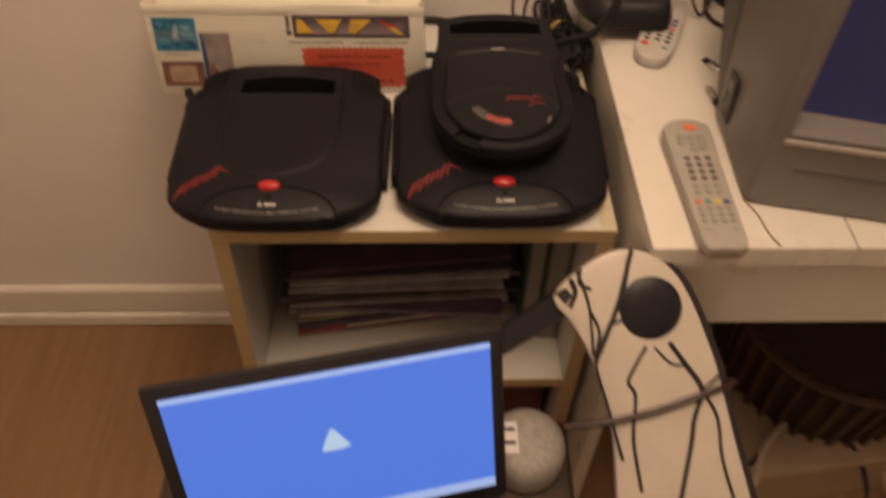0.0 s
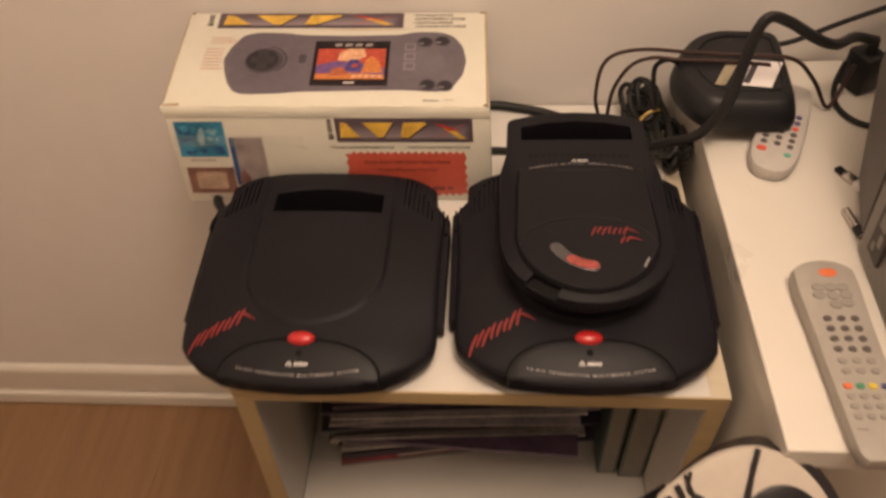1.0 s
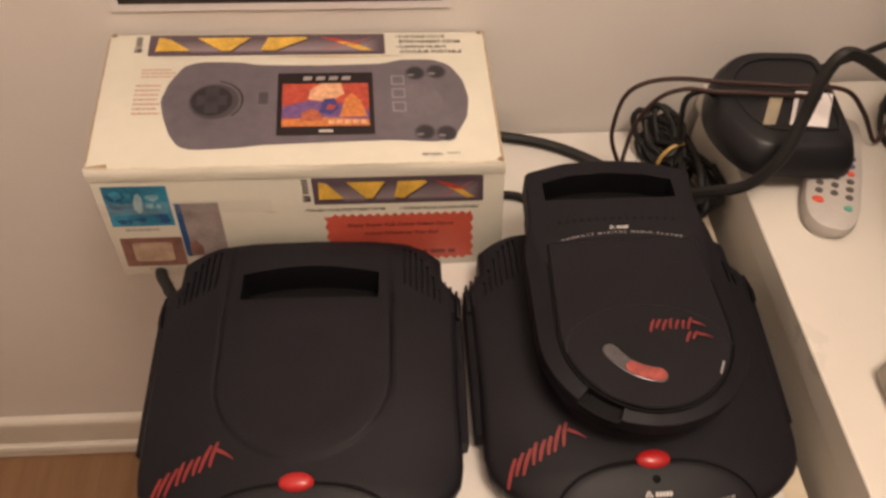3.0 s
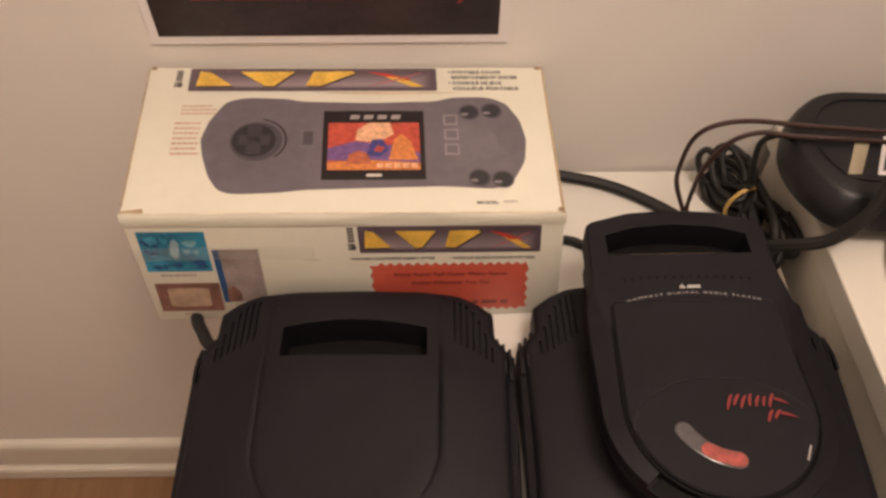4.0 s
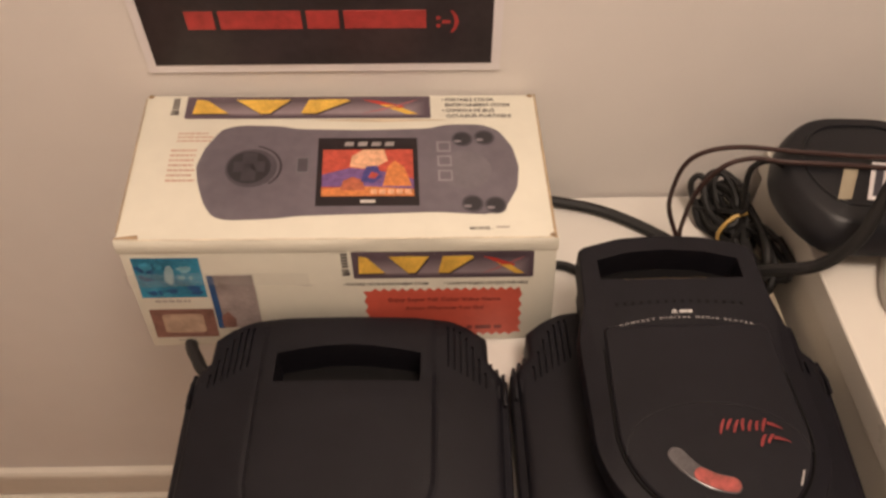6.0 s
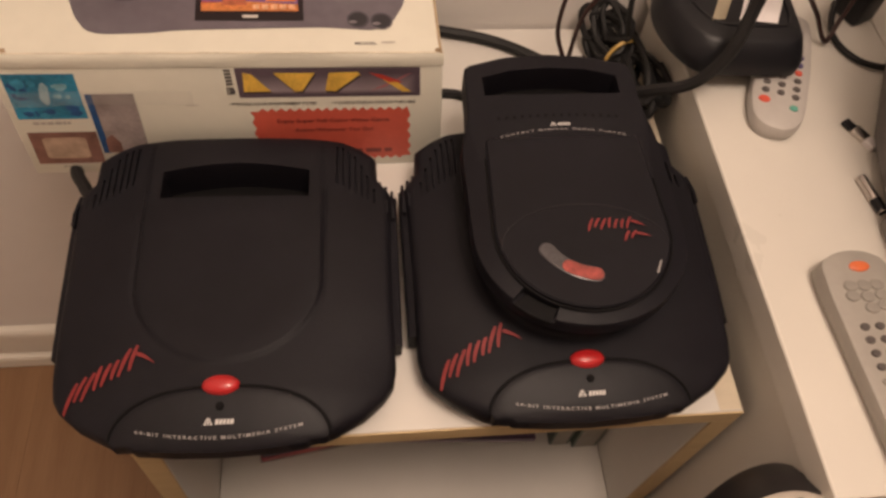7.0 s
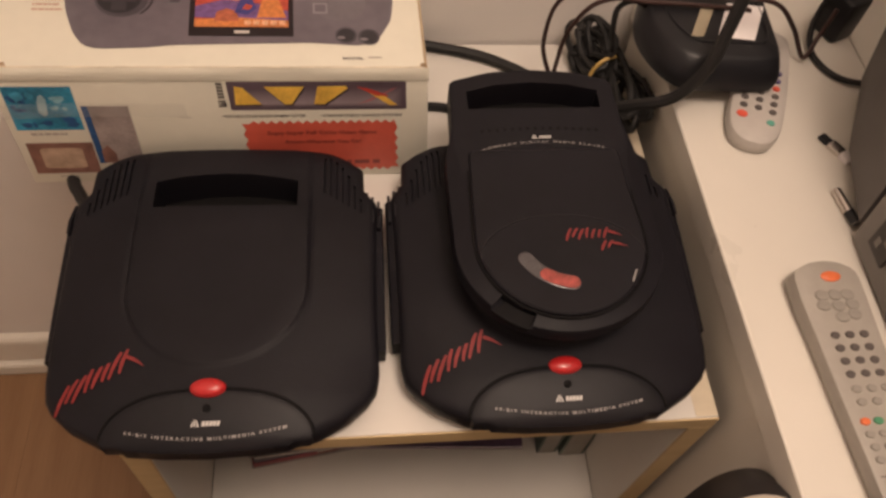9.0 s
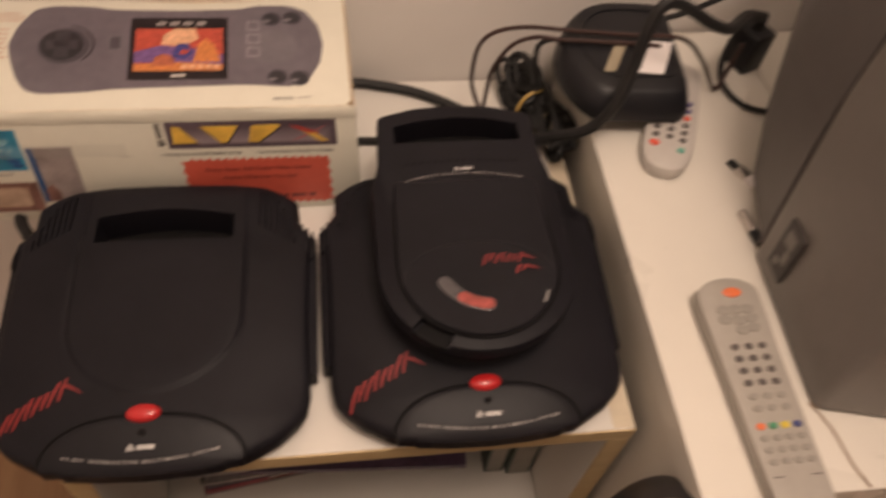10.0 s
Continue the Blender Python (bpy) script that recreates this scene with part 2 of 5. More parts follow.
shelf = thing("shelf_unit", pose(0, 0, 0), "small white laminate shelf unit with birch-coloured front edges", "shelf unit")
top = board("top_panel", 0, SW, -SD, -0.004, SH - BT, SH, shelf)
for x0, x1 in ((0.0006, BT - 0.0004), (SW - BT + 0.0004, SW - 0.0006)):
    part("edge_band", brick(x0, x1, -SD + 0.002, -0.006, SH - 0.0004, SH + 0.0003), PALEBAND, top, "pale birch strip over the side panel")
splayed = board("side_panel", 0, BT, -SD, -0.004, 0, SH - BT - 0.0005, shelf, label="side panel leaning a little outwards")
for ob in (splayed, *splayed.children):
    for v in ob.data.vertices:
        v.co.x -= 0.048 * (SH - BT - v.co.z)
board("side_panel", SW - BT, SW, -SD, -0.004, 0, SH - BT - 0.0005, shelf)
board("middle_shelf", BT - 0.0130, SW - BT - 0.0005, -SD + 0.004, -0.01, 0.387, 0.405, shelf)
board("bottom_shelf", BT - 0.0285, SW - BT - 0.0005, -SD + 0.004, -0.01, 0.06, 0.078, shelf)
part("plinth", brick(BT - 0.0290, SW - BT - 0.0005, -SD + 0.02, -SD + 0.036, 0, 0.0595, 0.001, 1), WHITE, shelf)
part("back_panel", brick(BT + 0.0005, SW - BT - 0.0005, -0.0095, -0.0045, 0.005, SH - BT - 0.001), WHITE, shelf)

# ---- game consoles ----
HALF = [(0.0, -0.1265), (0.034, -0.1255), (0.058, -0.1230), (0.0705, -0.1205), (0.092, -0.1088), (0.1055, -0.0970), (0.1115, -0.0880), (0.1138, -0.0750), (0.1128, -0.03), (0.1130, 0.0), (0.1138, 0.04), (0.1145, 0.0650),
        (0.1048, 0.0760), (0.1046, 0.0965), (0.092, 0.1060), (0.078, 0.1130), (0.05, 0.1160), (0.0, 0.1170)]
OUTLINE = resample(HALF + [(-x, y) for x, y in HALF[-2:0:-1]], 232)


def smooth01(t):
    t = max(0.0, min(1.0, t))
    return t * t * (3 - 2 * t)


def crown(x, y):
    """Height of the console's upper skin above its feet, before its mouldings."""
    z = 0.0515 - 0.009 * max(0.0, min(1.0, (0.04 - y) / 0.13)) ** 1.2 - 0.010 * max(0.0, (-0.09 - y) / 0.037) ** 1.5
    return z - (0.011 + 0.006 * smooth01((-0.03 - y) / 0.06)) * min(1.1, abs(x) / 0.1125) ** 3 - 0.006 * max(0.0, (y - 0.09) / 0.027) ** 2


def moulded(x, y):
    """The skin with its u-shaped plateau, the groove round it and the shallow dish."""
    sd = abs(x) - 0.0645 if y > -0.012 else math.hypot(x / 0.0645, (y + 0.012) / 0.0615) * 0.0645 - 0.0645
    z = crown(x, y) + 0.0016 * smooth01((0.002 - sd) / 0.004)
    z -= 0.0016 * math.exp(-(sd / 0.0013) ** 2) * (0.25 + 0.75 * smooth01((y + 0.062) / 0.04))
    return z - 0.0011 * smooth01((0.060 - math.hypot(x, (y + 0.008) * 1.05)) / 0.030)


def console_body():
    def ring(inset, zf):
        out = []
        for p in OUTLINE:
            k = 1 - inset / p.length
            out.append((p.x * k, p.y * k, zf(p.x * k, p.y * k)))
        return out
    rings = [ring(0.007, lambda x, y: 0.004), ring(0.003, lambda x, y: 0.009), ring(0.0008, lambda x, y: 0.013), ring(0.0, lambda x, y: 0.018), ring(0.0, lambda x, y: crown(x, y) - 0.0050),
             ring(0.0006, lambda x, y: crown(x, y) - 0.0028), ring(0.0018, lambda x, y: crown(x, y) - 0.0011), ring(0.0035, lambda x, y: crown(x, y) - 0.0002)]
    n = 74
    for i in range(n):
        s = 0.94 * (1 - i / n) + 0.012
        rings.append([(p.x * s, p.y * s, moulded(p.x * s, p.y * s)) for p in OUTLINE])
    return loft(rings)


def brush_mark(parent, zf, h, box, strokes, lift):
    """A climbing row of separate rough brush dashes that ends in a long tail, as plain painted shapes."""
    (u0, v0), (u1, v1) = box
    rnd = random.Random(5)
    run = Vector((u1 - u0, v1 - v0))
    along, up = run.normalized(), Vector((0.18, 1.0)).normalized()
    pitch = run.length / strokes

    def dash(a, b, w0, w1, lay):
        bm, rows = bmesh.new(), []
        d = (b - a).normalized()
        side = Vector((-d.y, d.x))
        for k in range(7):
            t = k / 6
            c, w = a.lerp(b, t) + side * 0.10 * pitch * math.sin(math.pi * t), (w0 + (w1 - w0) * t) * (0.55 + 0.45 * math.sin(math.pi * (0.15 + 0.8 * t)))
            rows.append([bm.verts.new((q.x, q.y, zf(q.x, q.y) + lift + 0.00004 * lay)) for q in (c + side * w, c - side * w)])
        for p, q in zip(rows, rows[1:]):
            bm.faces.new((p[0], p[1], q[1], q[0]))
        part("brush_dash", bm, REDINK, parent, "red painted brush dash")

    for i in range(strokes):
        c = Vector((u0, v0)) + along * pitch * (i + 0.5)
        lo, hi = rnd.uniform(-0.15, 0.10) - (0.25 if i == 0 else 0), rnd.uniform(0.80, 1.05)
        lean = along * pitch * rnd.uniform(0.05, 0.40)
        dash(c + up * h * lo - lean, c + up * h * hi + lean, pitch * 0.17, pitch * 0.24, i)
    e = Vector((u1, v1))
    dash(e + up * h * 0.55 - along * pitch * 0.2, e + Vector((pitch * 2.0, h * 0.02)), pitch * 0.26, pitch * 0.05, 40)


def logo_mark(zf, x, y, w, h, lift):
    """A small maker's mark as a plain fan of three blades beside short bars."""
    bm = bmesh.new()
    f = lambda u, v, e: (u, v, zf(u, v) + e)
    for q in ([(x, y), (x + w * 0.07, y), (x + w * 0.12, y + h), (x + w * 0.10, y + h)], [(x + w * 0.12, y), (x + w * 0.17, y), (x + w * 0.165, y + h), (x + w * 0.13, y + h)],
              [(x + w * 0.22, y), (x + w * 0.29, y), (x + w * 0.19, y + h), (x + w * 0.175, y + h)]):
        sheet(q, f, lift, bm)
    for k in range(5):
        sheet(rect(x + w * (0.36 + 0.122 * k), y + h * 0.08, x + w * (0.455 + 0.122 * k), y + h * 0.78, 0.0006), f, lift, bm)
    return bm


def build_console(m, label):
    c = thing("game_console", m, label, "game console", "pair of game consoles")
    body = part("body", console_body(), BLACK, c, smooth=True)
    # cartridge slot, cut into the skin, with an arched rear edge, and the grooves between the cooling ribs
    arch = [(-0.053, 0.0535), (0.054, 0.0535), (0.054, 0.0775), (0.036, 0.081), (0.018, 0.0835), (0, 0.0845), (-0.018, 0.0835), (-0.036, 0.081), (-0.053, 0.0775)]
    cut = loft([[(x, y, 0.022) for x, y in arch], [(x, y, 0.08) for x, y in arch]])
    for s in (-1, 1):
        for k in range(7):
            x, y0, y1 = s * (0.0745 + 0.0046 * k), 0.0675 - 0.0026 * k, 0.1045 - 0.0011 * k * k
            rows = [[(x - 0.00085, y, crown(x, y) - d), (x + 0.00085, y, crown(x, y) - d), (x + 0.00085, y, 0.08), (x - 0.00085, y, 0.08)] for y, d in ((y0, 0.0004), (y0 + 0.008, 0.003), (y1, 0.003))]
            loft(rows, bm=cut)
    carve(body, cut)
    body.data.materials.clear()
    body.data.materials.append(BLACK)
    # Slot floor in a deeper black, standing in for the shade down there.
    part("slot_liner", prism([(x * 0.99, y) for x, y in arch], 0.0205, 0.0228), PIT, c, "cartridge slot floor with shade in its black")
    part("slot_connector", brick(-0.046, 0.046, 0.0565, 0.0590, 0.0230, 0.0325), BLACKSMOOTH, c)
    part("contact_strip", brick(-0.030, 0.030, 0.0589, 0.0595, 0.0315, 0.0322), GOLD, c, "row of gold contacts")
    # front control tray behind an arched line
    top = []
    for k in range(-16, 17):
        x = 0.0685 * math.sin(radians(90 * k / 16))
        top.append((x, -0.1205 + 0.0295 * max(0.0, 1 - abs(x / 0.0685) ** 2.6) ** 0.55))
    tray = [tuple(p) for p in resample([(p[0], p[1]) for p in top] + [(0.0675, -0.1235), (0.056, -0.1242), (0.054, -0.1262), (0.03, -0.1285), (0, -0.1294), (-0.03, -0.1285), (-0.054, -0.1262), (-0.056, -0.1242), (-0.0675, -0.1235)], 84)]

    def trayz(x, y):
        return crown(x, y) + 0.0006 if y > -0.118 else crown(x, -0.118) + 0.0006 - 0.25 * (-0.118 - y) - 30 * (-0.118 - y) ** 2
    part("front_tray", drape(tray, trayz, 0.0008, 0.002, sink=0.012), TRAY, c, "black arched control panel", smooth=True)
    # The joint's shade drawn as a raised near-black line.
    line = bmesh.new()
    tube([(x * 1.012, y + 0.0008, trayz(x, y) + 0.0006) for x, y in top], 0.00105, 6, 1, line)
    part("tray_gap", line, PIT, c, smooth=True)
    btn = lathe([(0.0117, -0.003), (0.0121, 0.001), (0.0112, 0.0032), (0.0088, 0.0047), (0.0045, 0.0056), (0.001, 0.0058)], 32, cy=-0.0895, sy=0.55)
    for v in btn.verts:
        v.co.z += crown(0, -0.088)
    part("power_button", btn, REDGLOSS, c, "glossy red oval button", smooth=True)
    led = lathe([(0.0026, -0.001), (0.0027, 0.0016), (0.0021, 0.0019), (0.001, 0.0016)], 20, cy=-0.1030)
    for v in led.verts:
        v.co.z += trayz(0, -0.1030)
    part("indicator_lens", led, PIT, c, smooth=True)
    part("maker_mark", logo_mark(trayz, -0.0098, -0.1145, 0.0195, 0.0042, 0.0016), WHITEINK, c, "small white printed mark")
    lettering("printed_line", "64-BIT INTERACTIVE MULTIMEDIA SYSTEM", 0.0027, lambda a, b, e: (a, b - 0.1228 + 2.3 * a * a, trayz(a, b - 0.1228 + 2.3 * a * a) + 0.0012 + e), SMALLINK, c, 0.104, "white small capitals", space=1.45)
    brush_mark(c, crown, 0.0150, ((-0.1005, -0.0975), (-0.0560, -0.0730)), 8, 0.0008)
    for s in (-1, 1):
        sec = lambda y, zt: [(s * 0.1110, y, 0.006), (s * 0.1185, y, 0.006), (s * 0.1192, y, zt - 0.002), (s * 0.1180, y, zt), (s * 0.1110, y, zt + 0.003)]
        part("side_rail", loft([sec(-0.0570, 0.0225), sec(-0.02, 0.0275), sec(0.03, 0.0325), sec(0.0620, 0.0350)]), BLACK, c)
        for k in range(3):
            x, ye = s * (0.1070 + 0.0045 * k), 0.0795 - 0.0045 * k
            rows = [[(x - 0.0013, yy, 0.010), (x + 0.0013, yy, 0.010), (x + 0.0010, yy, zt), (x - 0.0010, yy, zt)] for yy, zt in ((ye, 0.0310), (ye - 0.0015, 0.0345), (ye - 0.02, crown(x, ye - 0.02) + 0.0004), (ye - 0.03, crown(x, ye - 0.03) - 0.0005))]
            part("vent_rib", loft(rows), BLACK, c)
    for x in (-0.08, 0.08):
        for y in (-0.09, 0.09):
            part("rubber_foot", lathe([(0.008, 0.0), (0.0085, 0.002), (0.0085, 0.006)], 16, cx=x, cy=y), RUBBER, c)
    return c


build_console(pose(0.069, -0.2915, SH, 0, 0, -0.6), "black plastic game console with red button and open cartridge slot")
build_console(pose(0.3105, -0.2865, SH, 0, 0, 0.4), "black plastic game console with disc drive stacked on it")

# ---- disc drive on the second console ----
def build_drive():
    d = thing("disc_drive", pose(0.311, -0.2865, SH + 0.0505, 0, 0, 0.4), "black plastic disc drive unit plugged onto a console", "disc drive")
    cy, r = -0.014, 0.0705

    def plan(rad, back, hw, front=1.0):
        pts = [(hw, back), (hw * 0.5, back + 0.010), (0, back + 0.0125), (-hw * 0.5, back + 0.010), (-hw, back)]
        pts += [(-hw - 0.002, 0.088), (-rad, 0.062)] + [(rad * math.cos(radians(a)), cy + rad * front * math.sin(radians(a))) for a in range(180, 361, 6)] + [(rad, 0.062), (hw + 0.002, 0.088)]
        return [tuple(p) for p in resample(rounded(pts[:5] + pts[5:], 0.004, 2), 120)]

    hi = lambda x, y: 0.0385 + 0.004 * max(0, min(1, (y - 0.02) / 0.11))
    base = plan(0.062, 0.132, 0.062, 0.84)
    mid = plan(0.0750, 0.138, 0.066, 0.94)
    # the flange round the lid falls away towards its edge; at the neck it stays level
    fall = lambda y: 1 - smooth01((y - 0.055) / 0.03)
    rings = [[(x, y, -0.008) for x, y in base], [(x, y, 0.012) for x, y in base], [(x * 0.95, y * 0.96, 0.0165) for x, y in mid], [(x, y, 0.0215) for x, y in mid]]
    for inset, drop in ((0.0, 0.0066), (0.0008, 0.0048), (0.0060, 0.0032), (0.0105, 0.0016), (0.0130, 0.0008)):
        ring = []
        for x, y in mid:
            v = Vector((x, y - 0.02))
            k = 1 - inset * (0.35 + 0.65 * fall(y)) / v.length
            q = (v.x * k, v.y * k + 0.02)
            ring.append((*q, hi(*q) - drop * fall(y) - (0.0025 if inset == 0 else 0.0009 if inset < 0.001 else 0) * (1 - fall(y))))
        rings.append(ring)
    rings.append([(x * 0.78, (y - 0.02) * 0.78 + 0.02, hi(x * 0.78, (y - 0.02) * 0.78 + 0.02)) for x, y in mid])
    rings.append([(x * 0.5, (y - 0.03) * 0.5 + 0.03, hi(x * 0.5, (y - 0.03) * 0.5 + 0.03)) for x, y in mid])
    body = part("body", loft(rings), BLACK, d, smooth=True)
    slot = [(-0.053, 0.108), (0.053, 0.108), (0.053, 0.126), (0.03, 0.133), (0, 0.1355), (-0.03, 0.133), (-0.053, 0.126)]
    carve(body, loft([[(x, y, 0.018) for x, y in slot], [(x, y, 0.07) for x, y in slot]]))
    bite = [(r_ * math.cos(radians(q)), cy + r_ * 0.96 * math.sin(radians(q))) for r_, span in ((0.0840, range(223, 248, 3)), (0.0632, range(247, 222, -3))) for q in span]
    carve(body, loft([[(x, y, 0.0300) for x, y in bite], [(x, y, 0.06) for x, y in bite]]))
    body.data.materials.clear()
    body.data.materials.append(BLACK)
    part("slot_liner", prism([(x * 0.99, y) for x, y in slot], 0.0165, 0.0188), PIT, d, "cartridge slot floor with shade in its black")
    part("contact_strip", brick(-0.036, 0.026, 0.1082, 0.1088, 0.0189, 0.0408), GOLD, d, "row of pale contacts")
    lid = [(-0.0575, 0.066), (0.0575, 0.066)] + [(0.0605 * math.cos(radians(a)), cy + 0.0605 * math.sin(radians(a))) for a in range(360, 179, -6)]
    lid = [tuple(p) for p in resample(rounded(lid, 0.003, 2), 90)]
    lidpart = part("lid", drape(lid, hi, 0.0022, 0.0014), BLACK, d, "flat hinged disc lid", smooth=True)
    # Shade of the joint round the lid, as a near-black tube.
    gap = bmesh.new()
    tube([(x * 1.02, (y - 0.02) * 1.02 + 0.02, hi(x, y) + 0.0002) for x, y in lid[30:88]], 0.0009, 6, 1, gap)
    part("lid_gap", gap, PIT, d, smooth=True)
    lz = lambda x, y: hi(x, y) + 0.0022
    ring = bmesh.new()
    tube([(0.058 * math.cos(radians(a)), -0.03 + 0.036 * math.sin(radians(a)), lz(0, 0) - 0.0004) for a in range(0, 181, 10)], 0.0008, 6, 1, ring)
    part("lid_ridge", ring, BLACKSMOOTH, lidpart, smooth=True)
    def bean(a0, a1, w):
        at = lambda a, r: (0.008 + r * math.cos(radians(a)), -0.010 + r * math.sin(radians(a)))
        cap = lambda a, flip: [(at(a, 0.041)[0] + w * math.cos(radians(a + flip * q)), at(a, 0.041)[1] + w * math.sin(radians(a + flip * q))) for q in range(15, 180, 15)]
        out = [at(a0 + (a1 - a0) * k / 10, 0.041 + w) for k in range(11)] + cap(a1, 1)
        out += [at(a1 + (a0 - a1) * k / 10, 0.041 - w) for k in range(11)]
        return out + [(at(a0, 0.041)[0] - w * math.cos(radians(a0 + q)), at(a0, 0.041)[1] - w * math.sin(radians(a0 + q))) for q in range(15, 180, 15)]
    win = [tuple(p) for p in resample(bean(210, 262, 0.0055), 70)]
    part("disc_window", drape(win, lz, 0.0006, 0.001, rings_in=()), WINDOWGREY, lidpart, "curved clear window over a disc")
    bm = bmesh.new()
    sheet(bean(236, 262, 0.0047), lambda u, v, e: (u, v, lz(u, v) + e), 0.0011, bm)
    part("disc_print", bm, DISCRED, lidpart, "red printed disc seen through the window")
    brush_mark(lidpart, lz, 0.0085, ((0.003, -0.0150), (0.034, -0.0155)), 7, 0.0006)
    brush_mark(lidpart, lz, 0.0065, ((0.0265, -0.0245), (0.036, -0.0245)), 2, 0.0006)
    bm = bmesh.new()
    sheet([(0.0430, -0.0515), (0.0440, -0.0520), (0.0488, -0.0424), (0.0478, -0.0419)], lambda u, v, e: (u, v, lz(u, v) + e), 0.0006, bm)
    part("open_label", bm, SMALLINK, lidpart, "tiny white printed label")
    flange = lambda x, y: hi(x, y) - 0.0008 - 0.0040 * max(0.0, min(1.0, (math.hypot(x, (y - cy) / 0.95) - 0.0610) / 0.0130))
    tab = [(r_ * math.cos(radians(q)), cy + r_ * 0.96 * math.sin(radians(q))) for r_, span in ((0.0745, range(224, 247, 3)), (0.0640, range(247, 223, -3))) for q in span]
    # Notch floor blackened to carry the shade of the recess.
    part("finger_notch", drape([tuple(p) for p in resample(tab, 40)], lambda x, y: flange(x, y) - 0.0046, 0.0007, 0.0004, rings_in=()), PIT, d, "finger notch floor with painted shade")
    part("maker_mark", logo_mark(hi, -0.007, 0.0768, 0.0155, 0.0036, 0.0008), WHITEINK, d, "small white printed mark")
    lettering("printed_line", "COMPACT DIGITAL MEDIA PLAYER", 0.0024, lambda a, b, e: (a, b + 0.0705 - 3.0 * a * a, hi(a, b + 0.0705 - 3.0 * a * a) + 0.0034 + e), SMALLINK, d, 0.094, "white small capitals", space=1.6)
    # Holes drawn as near-black blocks; their inner shade is in the colour.
    hole = None
    for k in range(16):
        x = -0.045 + 0.006 * k
        mm = pose(x, 0.0875 - 1.2 * x * x, hi(x, 0.085))
        if hole is None:
            hole = part("vent_hole", brick(-0.0010, 0.0010, -0.0012, 0.0012, -0.001, 0.0004), PIT, d)
            hole.matrix_local = mm
        else:
            same("vent_hole", hole, mm, d)
    return d


WINDOWGREY = mat("clear_window_plastic", (0.075, 0.069, 0.074), 0.22, var=0.35, scale=90)
DISCRED = mat("red_disc_print", (0.32, 0.06, 0.05), 0.3, var=0.7, scale=130)
build_drive()

# ---- handheld's box ----
CARD = mat("white_coated_card", (0.70, 0.675, 0.575), 0.36, var=0.06, scale=11, bump=0.12, bump_scale=45, wear=0.1)
CORNERS = {"fl": ((-0.099, -0.172, 0.7105), (-0.097, -0.160, 0.829)), "fr": ((0.231, -0.169, 0.7105), (0.226, -0.157, 0.824)),
           "bl": ((-0.104, -0.016, 0.724), (-0.105, -0.007, 0.841)), "br": ((0.224, -0.012, 0.724), (0.222, -0.004, 0.836))}


def box_face(a, b, c, d):
    """u, v in 0..1 over the face a (0,0), b (1,0), c (1,1), d (0,1); h metres out of it."""
    a, b, c, d = (Vector(q) for q in (a, b, c, d))
    n = (b - a).cross(d - a).normalized()
    return lambda u, v, h=0.0: a * (1 - u) * (1 - v) + b * u * (1 - v) + c * u * v + d * (1 - u) * v + n * h


FRONT = box_face(CORNERS["fl"][0], CORNERS["fr"][0], CORNERS["fr"][1], CORNERS["fl"][1])
LID = box_face(CORNERS["fl"][1], CORNERS["fr"][1], CORNERS["br"][1], CORNERS["bl"][1])


